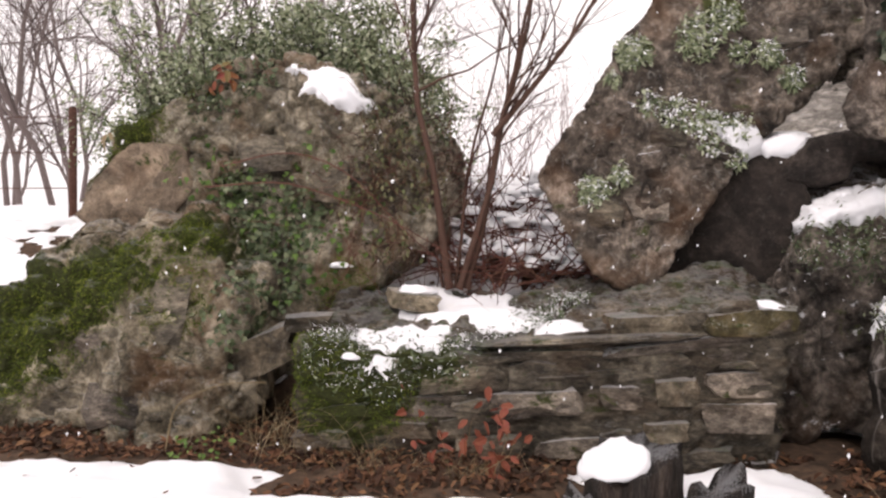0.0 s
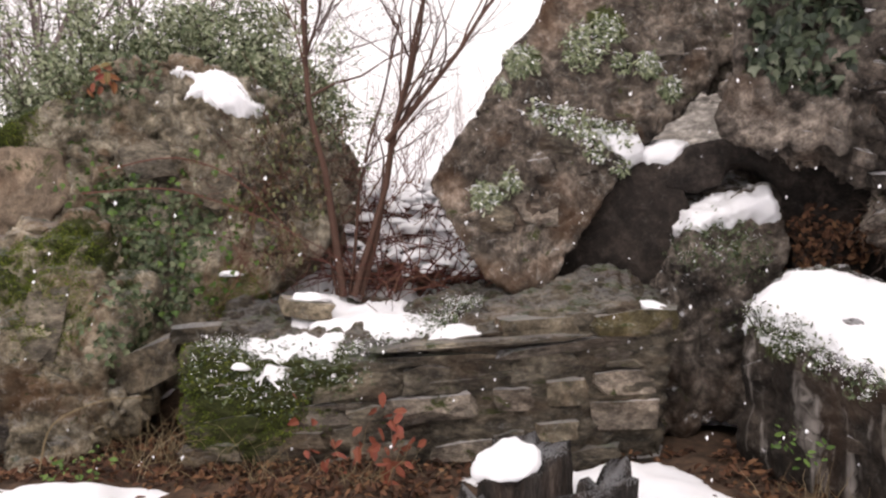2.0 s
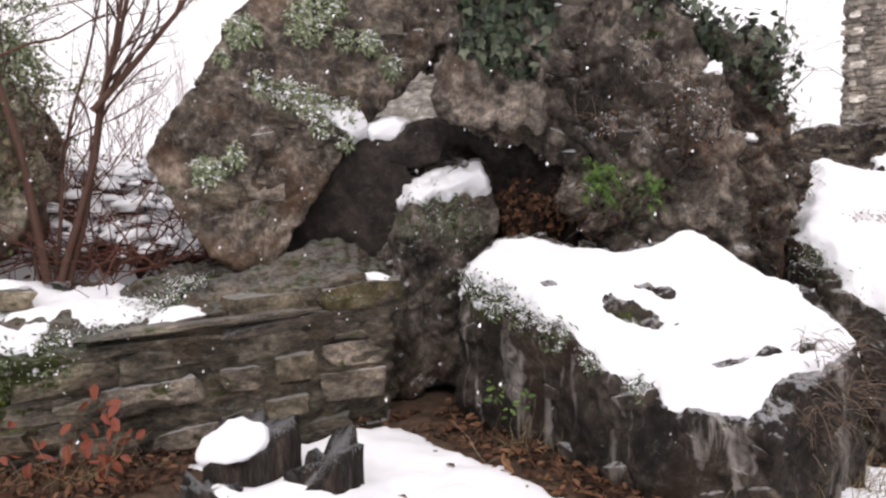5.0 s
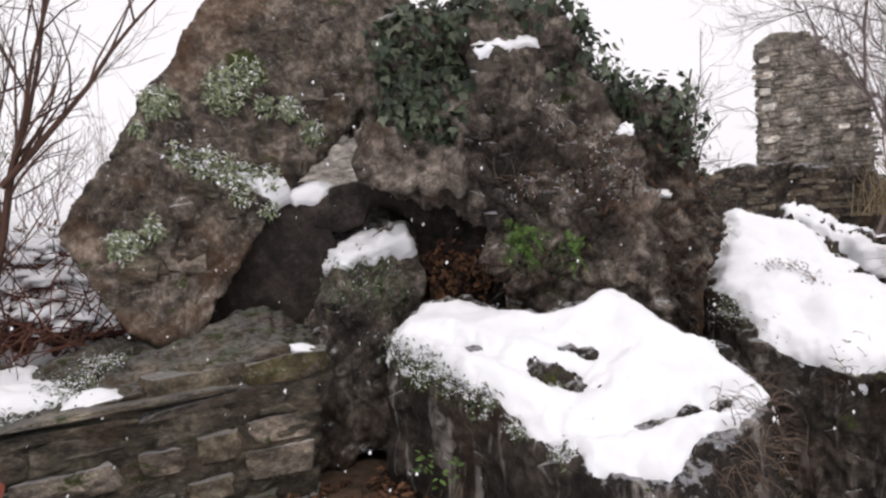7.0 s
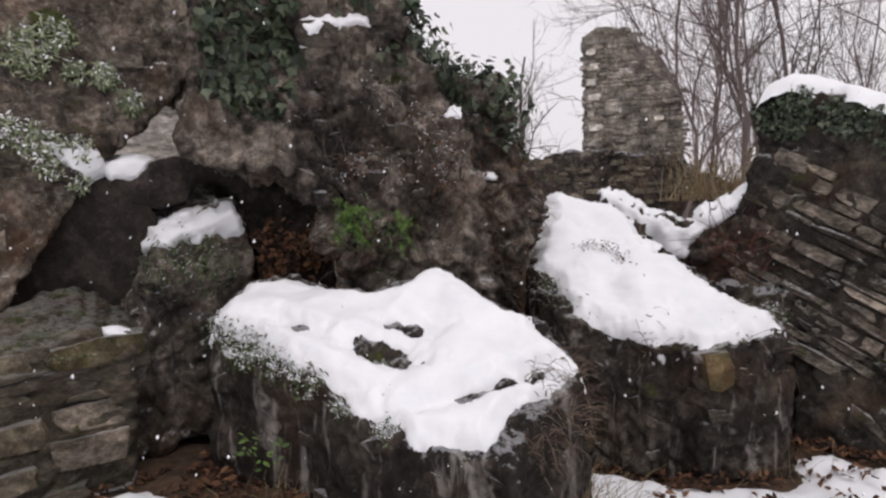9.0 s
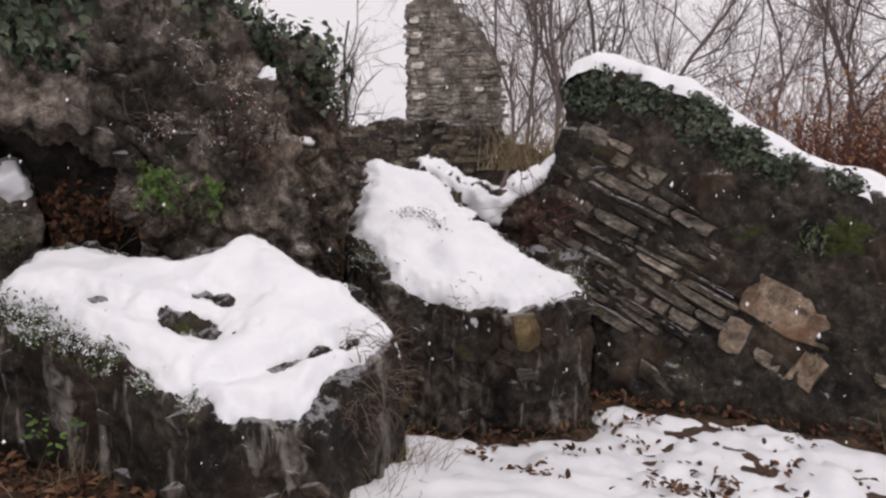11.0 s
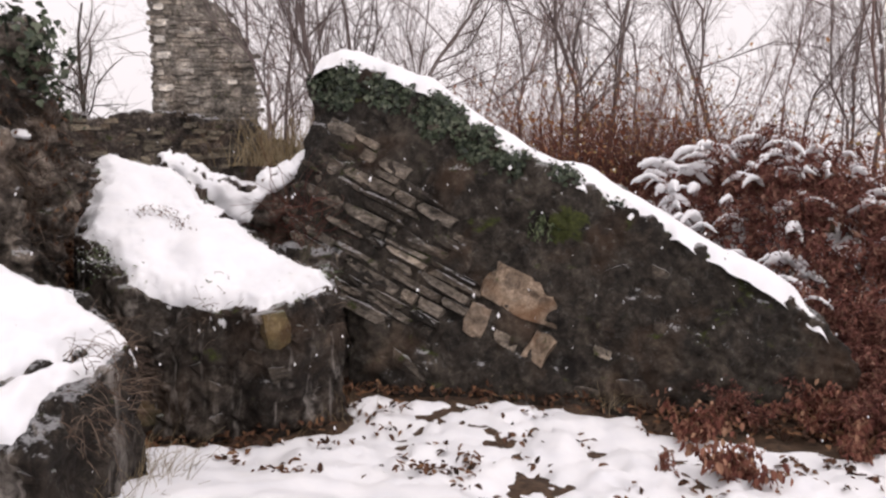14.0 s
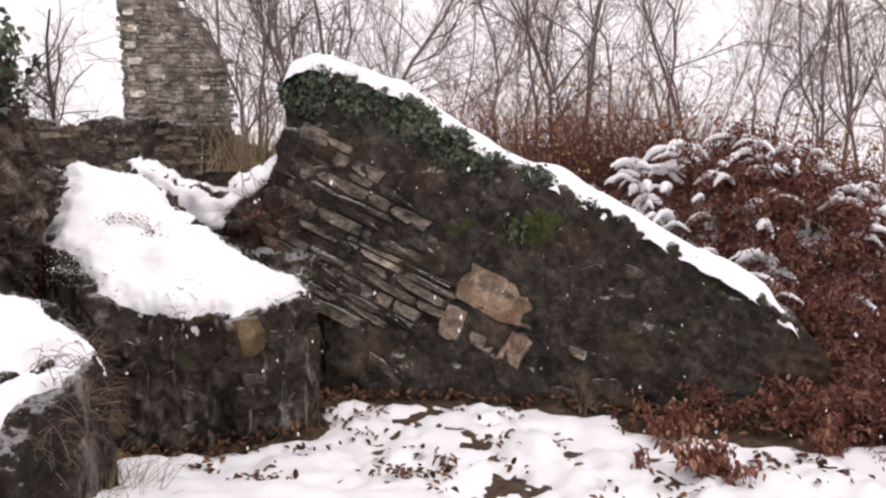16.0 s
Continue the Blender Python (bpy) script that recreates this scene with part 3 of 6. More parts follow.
    chunk("wall_fragment", "F", (3.2, 3.2, -.2), "fallen dark wall block with a sloping snow-covered top",
          [(-.02, .02), (.16, -.95), (.25, -1.75), (.52, -2.14), (.78, -2.02), (1.40, -1.90), (1.55, -1.35), (1.50, -.55), (1.0, -.42), (.72, .1), (.42, .34)],
          pose(2.46, 4.1, .80, -67.2, -16.7, 0), (0.10, 0.05, -1.15), ROCK_FRONT, rubble=(.3, .018), shrink=1.06, seed=52, voxel=0.024, rough=(0.05, 0.04, 0.015), round_off=3)
    chunk("wall_fragment", "G", (5.6, 3.2, -.4), "dark wall block under a thick sloping sheet of snow",
          [(-.15, -.3), (0, 0), (1.0, .6), (1.25, .0), (1.16, -.28), (.80, -1.1), (.66, -1.75), (.5, -1.97), (0, -1.6), (-.15, -1.1), (-.28, -.62)],
          pose(5.05, 3.84, .95, -65.8, -26.6, 0), (0.1, 0.1, -1.6), ROCK_FRONT, rubble=(.25, .03), shrink=1.02, seed=61, voxel=0.026, rough=(0.06, 0.05, 0.02))
    chunk("wall_fragment", "H", (6.9, .6, -.5), "long sloping wall slab with tilted courses and a snowy edge",
          [(-1.95, 2.9), (-1.62, 3.02), (-.82, 2.70), (0, 2.06), (.67, 1.78), (1.25, 1.44), (2.24, .80), (2.6, .5), (2.7, -.4), (-1.4, -.4), (-1.45, .72), (-1.86, 1.17), (-2.12, 1.54), (-1.98, 2.06), (-1.92, 2.48)],
          pose(6.65, 1.0, -.5, -14, 0, -81.5), (0.85, 0.2, 0.1), ROCK_RIGHT, rubble=(.3, .014), shrink=0.99, seed=72, voxel=0.028, rough=(0.05, 0.04, 0.02), round_off=3)
    chunk("boulder", "L", (2.8, 5.2, .8), "damp rounded lintel stone, darkened in colour for shade, over a shadowed hollow",
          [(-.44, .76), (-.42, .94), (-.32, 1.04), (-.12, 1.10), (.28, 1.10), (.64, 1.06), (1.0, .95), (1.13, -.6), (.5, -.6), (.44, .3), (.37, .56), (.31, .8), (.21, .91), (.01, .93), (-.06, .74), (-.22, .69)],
          pose(2.75, 5.05, .85, 0, 0, -18), (0.15, .45, 0), ROCK_DEEP_SHADE, seed=90, voxel=0.026, rough=(0.02, 0.015, 0.01), rubble=None, shrink=.97)
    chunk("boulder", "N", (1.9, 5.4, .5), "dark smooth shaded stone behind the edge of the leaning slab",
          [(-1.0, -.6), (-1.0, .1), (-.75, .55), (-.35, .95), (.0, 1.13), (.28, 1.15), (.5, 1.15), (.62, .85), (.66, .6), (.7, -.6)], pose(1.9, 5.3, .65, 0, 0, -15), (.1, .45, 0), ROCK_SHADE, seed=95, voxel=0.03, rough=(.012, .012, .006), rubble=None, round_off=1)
    chunk("boulder", "R", (2.9, 5.9, .5), "grey rubble at the back of the hollow",
          [(-.6, -.6), (-.6, .85), (-.3, 1.02), (.5, 1.04), (1.0, .9), (1.0, -.6)], pose(2.75, 5.65, .65, 0, 0, -15), (0, .4, 0), STONE_GREY, seed=96, voxel=0.03)
    chunk("wall_fragment", "Q", (6.9, 3.2, .5), "snowed-up rubble saddle between two walls",
          [(-1.25, -0.90), (-1.20, 0.55), (-1.02, 0.62), (-0.73, 0.45), (-0.43, 0.39), (-0.17, 0.49), (0.04, 0.63), (0.20, 0.74), (0.35, 0.72), (0.30, -0.90)], pose(6.9, 3.1, .9, 0, 0, -58), (.45, .3, -.15), ROCK_DARK, seed=99, voxel=0.03, rough=(.03, .03, .015))
    chunk("boulder", "P", (6.4, 2.9, -.3), "dark rubble filling the foot of the gap between walls",
          [(-.55, -.4), (-.5, .75), (-.1, 1.0), (.5, .95), (.6, -.4)], pose(6.35, 2.75, -.25, -10, 0, -50), (.5, .5, .1), ROCK_DARK, seed=97, voxel=0.04)
    chunk("boulder", "M", (2.86, 5.5, 2.3), "grey stone with a snowy face caught between two fragments",
          [(-.13, -.13), (-.12, .07), (0, .13), (.13, .08), (.2, -.13)], pose(2.84, 5.35, 2.48, 0, 0, -20), (.05, .3, 0), STONE_GREY, seed=93, voxel=0.024, rough=(.03, .03, .01))
    return made


ROCKS = rocks()


def caps():
    def cap(key, label, *args, **kw):
        t = tree_of(*[ROCKS[k][1] for k in key.split()])
        me = snow_on("snow_drift", t, *args, **kw)
        return tagged(new("snow_drift", me), label, "snow", "snow drifts on the masonry")

    def sheet(key, label, *args, **kw):
        return tagged(new("snow_drift", snow_sheet("snow_drift", tree_of(ROCKS[key][1]), *args, **kw)), label, "snow", "snow drifts on the masonry")

    sheet("F", "thick smooth snow with dark thaw holes on a fallen block",
          [(-.02, .02), (.14, -.95), (.25, -1.72), (.50, -2.04), (.78, -1.96), (1.44, -1.92), (1.58, -1.35), (1.50, -.55), (1.0, -.42), (.72, .1), (.42, .34)],
          pose(2.46, 4.1, .80, -67.2, -16.7, 0), SNOW, thick=.10, inset=.04, ragged=.035,
          holes=((.36, -.46, .08, .03, -70), (.60, -1.0, .15, .065, -60), (.86, -.93, .07, .03, -50), (.90, -1.66, .12, .018, -20), (1.12, -1.75, .04, .03, 0)))
    sheet("G", "white sloping snow with thaw spots on a dark block",
          [(-.1, -.3), (0, .02), (1.0, .6), (1.25, .0), (1.16, -.28), (.80, -1.1), (.68, -1.72), (.5, -1.93), (0, -1.58), (-.15, -1.1), (-.25, -.62)],
          pose(5.05, 3.84, .95, -65.8, -26.6, 0), SNOW, thick=.09, inset=.03, ragged=.045, seed=9,
          holes=((.95, -.75, .06, .014, -60),))
    sheet("A1", "ragged patch of snow on the brow of the mossy fragment", [(0.14, 2.04), (0.52, 2.04), (0.80, 1.91), (1.03, 1.68), (0.81, 1.65), (0.49, 1.73), (0.26, 1.73), (0.39, 1.90)], pose(-1.7, 5.3, .5, -8), SNOW, thick=.05, inset=.0, ragged=.05, edge=.08, cell=.012, seed=31, even=8)
    sheet("D", "peaked heap of snow on a dark boulder", [(0.12, 0.60), (0.18, 0.69), (0.32, 0.76), (0.45, 0.81), (0.58, 0.84), (0.66, 0.93), (0.72, 0.94), (0.76, 0.75), (0.78, 0.64), (0.66, 0.61), (0.58, 0.65), (0.46, 0.59), (0.33, 0.63), (0.22, 0.57)], pose(2.25, 4.85, .7, -8, 0, -10), SNOW, thick=.08, inset=-.01, ragged=.05, edge=.1, cell=.012, seed=35, even=8)
    sheet("N", "snow lodged behind the dark lintel stone", [(0.19, 1.24), (0.30, 1.26), (0.59, 1.27), (0.56, 1.18), (0.50, 1.12), (0.32, 1.12), (0.23, 1.16)], pose(1.9, 5.3, .65, 0, 0, -15), SNOW, thick=.05, inset=-.01, ragged=.03, edge=.06, cell=.012, seed=36, even=8)
    sheet("C", "wedge of snow lying at the edge of the leaning slab", [(0.37, 1.18), (0.58, 1.16), (0.72, 1.13), (0.78, 1.05), (0.73, 0.97), (0.64, 0.92), (0.53, 0.96), (0.47, 1.07)], pose(1.4, 5.0, .85, -10), SNOW, thick=.04, inset=-.02, ragged=.02, edge=.07, cell=.01, seed=32, even=20)
    sheet("E", "pad of snow on the brow of the overhanging wall", [(-0.23, 1.77), (-0.05, 1.87), (0.23, 1.86), (0.27, 1.76), (0.06, 1.71), (-0.17, 1.66)], pose(3.45, 4.15, 1.0, 6, 0, -26.8), SNOW, thick=.05, inset=-.01, ragged=.055, edge=.07, cell=.012, seed=33, even=4)
    sheet("Q", "curved drift of snow in the saddle between two walls", [(-1.21, 0.71), (-0.97, 0.63), (-0.73, 0.48), (-0.43, 0.42), (-0.17, 0.52), (0.04, 0.66), (0.20, 0.77), (0.22, 0.74), (0.09, 0.60), (-0.08, 0.44), (-0.20, 0.32), (-0.32, 0.19), (-0.40, 0.04), (-1.26, -0.13)], pose(6.9, 3.1, .9, 0, 0, -58), SNOW, thick=.035, inset=.01, ragged=.05, edge=.06, cell=.012, seed=34, even=10)
    cap("B", "patch of snow on the low wall", [(-.75, 4.42), (-.45, 4.3), (-.1, 4.33), (-.05, 4.6), (-.3, 4.75), (-.6, 4.7)], SNOW, top=1.6, low=.2, thick=.05, ragged=.08, cell=.015, even=12)
    cap("B", "larger patch of snow on the low wall", [(-.55, 5.0), (-.1, 4.75), (.1, 4.65), (.55, 4.72), (.45, 5.0), (.4, 5.4), (-.4, 5.5)], SNOW, top=1.6, low=.2, thick=.06, ragged=.09, seed=14, cell=.015, even=12)
    cap("B", "small patch of snow on the low wall", [(.42, 4.4), (.55, 4.6), (.85, 4.6), (.88, 4.42), (.7, 4.36)], SNOW, top=1.6, low=.2, thick=.045, ragged=.05, seed=16, cell=.015, even=12)


def snow_ridge(name, edge, m, across, thick, seed):
    """A bank of snow swept along an edge of a wall: rounded, with an uneven lip over the face."""
    pts = np.array([m @ Vector((u, 0, w)) for u, w in edge])
    run = np.concatenate([[0], np.cumsum(np.linalg.norm(np.diff(pts, axis=0), axis=1))])
    k, c = int(run[-1] / 0.03), 26
    at = np.linspace(0, run[-1], k)
    line = np.stack([np.interp(at, run, pts[:, a]) for a in range(3)], 1)
    for _ in range(8):
        line[1:-1] = (line[:-2] + 2 * line[1:-1] + line[2:]) / 4
    w = np.linspace(0, 1, c)
    grid = line[:, None, :] + w[None, :, None] * np.array(across)[None, None, :]
    flat = grid.reshape(-1, 3)
    hump = np.tile((1 - np.abs(2 * w - 1) ** 5), k)
    ends = np.repeat(smooth(0, .12, at) * smooth(0, .25, run[-1] - at), c)
    lip = np.repeat(0.05 * fbm(np.column_stack([at, at * 0, at * 0]), 0.18, 3, seed), c) * np.tile(smooth(.35, 0, w), k)
    high = ends * thick * hump * (1 + 0.35 * fbm(flat, 0.45, 3, seed + 3)) - 0.05 * (1 - ends) - np.tile(0.07 * smooth(.12, 0, w), k)
    flat = flat + np.outer(high + lip, (0, 0, 1)) - np.outer(np.tile(smooth(.15, 0, w), k) * (0.02 + lip), np.array(across) / np.linalg.norm(across))
    idx = np.arange(k * c).reshape(k, c)
    f = np.stack([idx[:-1, :-1], idx[1:, :-1], idx[1:, 1:], idx[:-1, 1:]], -1).reshape(-1, 4)
    return fast_mesh(name, flat, f, SNOW)


def rest(key, x, y, top=5.0, sink=0.02):
    """The place on top of a block below (x, y)."""
    hit = tree_of(ROCKS[key][1]).ray_cast(Vector((x, y, top)), Vector((0, 0, -1)))[0]
    return (x, y, hit.z - sink)


def snow_lump(place, size, turn, seed, label):
    """A heap of snow on a ledge or stone: a squashed, uneven mound with a flat foot."""
    rng = np.random.default_rng(seed)
    bm = bmesh.new()
    bmesh.ops.create_icosphere(bm, subdivisions=4, radius=1)
    q = np.array([v.co[:] for v in bm.verts])
    q *= (1 + 0.22 * fbm(q + seed, 0.8, 4, seed))[:, None]
    q[:, 2] += 0.13 * fbm(q + 5, 0.5, 3, seed + 2)
    q[:, 2] = np.where(q[:, 2] < 0, q[:, 2] * 0.35, q[:, 2])
    for v, c in zip(bm.verts, q):
        v.co = Vector(c)
    me = bpy.data.meshes.new("snow_lump")
    bm.to_mesh(me), bm.free()
    me.materials.append(SNOW)
    me.polygons.foreach_set("use_smooth", [True] * len(me.polygons))
    ob = tagged(new("snow_lump", me), label, "snow", "heaps of snow on ledges")
    ob.matrix_world = pose(*place, *turn) @ Matrix.Diagonal((*size, 1))
    return ob


caps()
tagged(new("snow_drift", snow_ridge("snow_drift", [(-1.94, 2.92), (-1.62, 3.05), (-.82, 2.73), (0, 2.10), (.67, 1.78), (1.25, 1.42), (2.24, .80), (2.45, .62)], pose(6.64, 1.0, -.5, -14, 0, -81.5), (.75, .12, .02), .11, 5)),
       "long thick bank of snow along a sloping wall edge", "snow", "snow drifts on the masonry")
snow_lump(rest('B', 1.95, 4.32, 1.5), (.11, .09, .05), (14, 12, 0), 6, "round pad of snow on the end of the low wall")
snow_lump((4.14, 3.68, 2.10), (.07, .07, .13), (0, 28, -20), 7, "small snow lump on a stone shoulder")
snow_lump((4.60, 3.80, 1.71), (.07, .06, .05), (0, 5, -20), 8, "small scrap of snow on an ivy ledge")
snow_lump((-.96, 5.40, .91), (.10, .08, .035), (0, 0, 0), 9, "little pad of snow on a mossy stone")
snow_lump((-.30, 5.04, .755), (.15, .12, .05), (0, 4, 20), 10, "snow on a flat tan stone")
snow_lump(rest('E', 3.1, 4.3), (.12, .10, .06), (8, 4, -20), 12, "small pad of snow among ivy leaves")
snow_lump(rest('E2', 4.5, 4.2), (.2, .13, .06), (0, 8, -25), 13, "pad of snow on ivy over the wall end")
snow_lump(rest('C', 3.05, 5.7), (.22, .2, .07), (0, 25, 0), 14, "snow on the shoulder of the leaning slab")
snow_lump((-.62, 4.23, .40), (.06, .05, .03), (0, 4, 0), 16, "scrap of snow on a mossy ledge")


# ---- plants, stones and small things: builders ----
IVY = ((0, 0), (-0.32, 0.02), (-0.52, 0.38), (-0.24, 0.5), (0, 1))
OVAL = ((0, 0), (-0.26, 0.3), (-0.2, 0.72), (0, 1))
SLIM = ((0, 0), (-0.16, 0.45), (0, 1))


def leaf_mesh(name, P, N, size, material, shape=OVAL, hang=0.6, fold=0.25, seed=1):
    """Many folded leaves in one mesh; hang pulls the tips downwards."""
    rng = np.random.default_rng(seed)
    k = len(P)
    N = N + rng.normal(0, 0.35, (k, 3))
    N /= np.linalg.norm(N, axis=1)[:, None]
    V = rng.normal(0, 1, (k, 3)) * (1 - hang) + np.array((0, 0, -1.0)) * hang
    V -= (V * N).sum(1)[:, None] * N
    V /= np.linalg.norm(V, axis=1)[:, None] + 1e-9
    U = np.cross(V, N)
    s = np.asarray(size) * rng.uniform(0.6, 1.25, k)
    half = np.array(shape)
    ring = np.concatenate([half, np.column_stack([-half[1:-1, 0], half[1:-1, 1]])[::-1]])
    m, h = len(ring), len(half)
    bend = rng.uniform(-0.1, 0.35, k)
    verts = P[:, None, :] + s[:, None, None] * (ring[None, :, 0, None] * U[:, None, :] + ring[None, :, 1, None] * V[:, None, :]
                                             + (fold * np.abs(ring[None, :, 0, None]) - bend[:, None, None] * ring[None, :, 1, None] ** 2) * N[:, None, :])
    one, two = list(range(h)), [0] + [h - 1] + list(range(h, m))
    base = (np.arange(k) * m)[:, None]
    faces = (base + np.array(one)).tolist() + (base + np.array(two)).tolist()
    return fast_mesh(name, verts.reshape(-1, 3), faces, material, False)


def sample(me, count, spots, seed=1, facing=None, out=0.0):
    """Places and normals on a mesh inside spheres (x, y, z, radius)."""
    rng = np.random.default_rng(seed)
    v, _ = arrays(me)
    t = triangles(me)
    a, b, c = v[t[:, 0]], v[t[:, 1]], v[t[:, 2]]
    mid = (a + b + c) / 3
    n = np.cross(b - a, c - a)
    area = np.linalg.norm(n, axis=1)
    n = n / (area[:, None] + 1e-12)
    w = np.zeros(len(t))
    for x, y, z, r in spots:
        w = np.maximum(w, smooth(1.0, 0.55, np.linalg.norm(mid - np.array((x, y, z)), axis=1) / r))
    w *= area
    if facing is not None:
        w = w * smooth(-0.2, 0.3, n @ np.array(facing))
    if w.sum() <= 0:
        return np.zeros((0, 3)), np.zeros((0, 3))
    pick = rng.choice(len(t), count, p=w / w.sum())
    r1, r2 = np.sqrt(rng.random(count)), rng.random(count)
    P = (1 - r1)[:, None] * a[pick] + (r1 * (1 - r2))[:, None] * b[pick] + (r1 * r2)[:, None] * c[pick]
    return P + n[pick] * out * rng.random(count)[:, None], n[pick]


def tubes(name, paths, material, sides=4):
    """Stems: a list of (places, radii), each a tapering tube."""
    V, F, base = [], [], 0
    ang = np.arange(sides) * 2 * math.pi / sides
    for pts, rad in paths:
        p = np.asarray(pts, float)
        t = np.gradient(p, axis=0)
        t /= np.linalg.norm(t, axis=1)[:, None] + 1e-9
        ref = np.array((0.31, 0.93, 0.2)) if abs(t[0, 1]) < 0.8 else np.array((1.0, 0.1, 0.1))
        u = np.cross(t, ref)
        u /= np.linalg.norm(u, axis=1)[:, None] + 1e-9
        w = np.cross(t, u)
        ring = p[:, None, :] + np.asarray(rad)[:, None, None] * (np.cos(ang)[None, :, None] * u[:, None, :] + np.sin(ang)[None, :, None] * w[:, None, :])
        V.append(ring.reshape(-1, 3))
        k = len(p)
        for i in range(k - 1):
            for j in range(sides):
                F.append((base + i * sides + j, base + i * sides + (j + 1) % sides, base + (i + 1) * sides + (j + 1) % sides, base + (i + 1) * sides + j))
        base += k * sides
    return fast_mesh(name, np.concatenate(V), F, material)


def branch(rng, start, way, length, radius, bits=5, wander=0.18, lift=0.04, tip=0.35):
    p, d, pts, rad = np.array(start, float), np.array(way, float), [], []
    d /= np.linalg.norm(d)
    for i in range(bits):
        pts.append(p.copy()), rad.append(radius * (1 - (1 - tip) * i / (bits - 1)))
        d = d + rng.normal(0, wander, 3) + np.array((0, 0, lift))
        d /= np.linalg.norm(d)
        p = p + d * length / (bits - 1)
    return np.array(pts), np.array(rad)


def grow(rng, start, way, length, radius, levels, kids, spread=0.7, shrink=0.6, wander=0.16, lift=0.05, first=0.3, thin=0.0015):
    """A branching bare plant: the stem first, then its branches level by level."""
    stem = branch(rng, start, way, length, radius, 7, wander * 0.6, lift)
    out, layer = [[stem]], [stem]
    for level in range(levels):
        nxt = []
        for pts, rad in layer:
            run = np.linalg.norm(pts[-1] - pts[0])
            for _ in range(kids[level]):
                f = rng.uniform(first, 1.0) * (len(pts) - 1)
                i = min(int(f), len(pts) - 2)
                at = pts[i] + (f - i) * (pts[i + 1] - pts[i])
                d = pts[i + 1] - pts[i]
                d = d / np.linalg.norm(d) + rng.normal(0, spread, 3) * 0.75
                nxt.append(branch(rng, at, d, run * shrink * rng.uniform(0.5, 1.1), max(rad[i] * 0.55, thin), 4 if level else 5, wander * 1.3, lift))
        out.append(nxt)
        layer = nxt
    return out


def stone_mesh(seed, material, knock=0.12):
    """A hewn, worn stone of unit size, thickness along y."""
    rng = np.random.default_rng(seed)
    bm = bmesh.new()
    bmesh.ops.create_cube(bm, size=1.0)
    bmesh.ops.subdivide_edges(bm, edges=bm.edges[:], cuts=1, use_grid_fill=True)
    for v in bm.verts:
        corner = sum(abs(c) > 0.4 for c in v.co)
        v.co *= 1 - (0.14 if corner == 3 else 0.05 if corner == 2 else 0)
        v.co += Vector(rng.normal(0, knock * 0.5, 3))
    me = bpy.data.meshes.new("stone")
    bm.to_mesh(me), bm.free()
    me.materials.append(material)
    return me


def rubble_mesh(seed, material):
    """An uncut, rounded field stone of unit size."""
    rng = np.random.default_rng(seed)
    bm = bmesh.new()
    bmesh.ops.create_icosphere(bm, subdivisions=1, radius=0.56)
    for v in bm.verts:
        c = Vector([math.copysign(abs(x) ** 0.7, x) for x in v.co])
        v.co = c * rng.uniform(0.75, 1.0) * 0.8
    me = bpy.data.meshes.new("stone")
    bm.to_mesh(me), bm.free()
    me.materials.append(material)
    return me


BARK = tone_material("dark_bark", ((0.028, 0.02, 0.017), (0.06, 0.045, 0.038), (0.11, 0.09, 0.075)), 0.9, 25)
# the two FAR tones are lightened to stand for snowfall haze over distance
BARK_FAR = tone_material("haze_paled_brown_twigs", ((0.07, 0.052, 0.048), (0.135, 0.105, 0.098), (0.22, 0.18, 0.17)), 0.9, 8)
TWIG_FAR = tone_material("haze_paled_red_twigs", ((0.12, 0.075, 0.068), (0.2, 0.135, 0.122), (0.28, 0.21, 0.19)), 0.9, 8)
BARK_RED = tone_material("red_brown_stem", ((0.035, 0.018, 0.014), (0.07, 0.036, 0.026), (0.12, 0.07, 0.048)), 0.75, 30)
TWIG_RED = tone_material("reddish_twigs", ((0.06, 0.018, 0.016), (0.11, 0.04, 0.03), (0.17, 0.09, 0.06)), 0.8, 30)
IVY_LEAF = tone_material("ivy_leaves", ((0.012, 0.019, 0.011), (0.028, 0.043, 0.024), (0.055, 0.075, 0.04), (0.12, 0.135, 0.09)), 0.5, 12, True, 0.1, 0.45)
BUSH_LEAF = tone_material("evergreen_leaves", ((0.022, 0.035, 0.014), (0.055, 0.08, 0.032), (0.10, 0.125, 0.06), (0.16, 0.18, 0.10)), 0.5, 12, True, 0.1, 0.4)
THICKET = tone_material('thicket_leaves', ((0.06, 0.03, 0.018), (0.11, 0.075, 0.04), (0.10, 0.12, 0.05), (0.22, 0.2, 0.11)), 0.7, 12)
SHRUB_LEAF = tone_material('grey_green_leaves', ((0.05, 0.07, 0.03), (0.14, 0.175, 0.09), (0.25, 0.28, 0.16), (0.42, 0.44, 0.32)), 0.55, 12, True, 0.1, 0.4)
FERN_LEAF = tone_material("fresh_fern", ((0.03, 0.06, 0.012), (0.07, 0.13, 0.025), (0.12, 0.19, 0.045)), 0.55, 12)
DRY_LEAF = tone_material("fallen_leaves", ((0.022, 0.012, 0.008), (0.065, 0.033, 0.02), (0.13, 0.062, 0.035), (0.22, 0.12, 0.062)), 0.85, 12)
BRACKEN = tone_material("dead_bracken", ((0.06, 0.02, 0.018), (0.14, 0.05, 0.04), (0.22, 0.095, 0.07), (0.3, 0.18, 0.13)), 0.85, 12)
TAN_LEAF = tone_material('withered_tan_leaves', ((0.12, 0.042, 0.026), (0.26, 0.10, 0.055), (0.38, 0.18, 0.09), (0.36, 0.28, 0.12)), 0.85, 12)
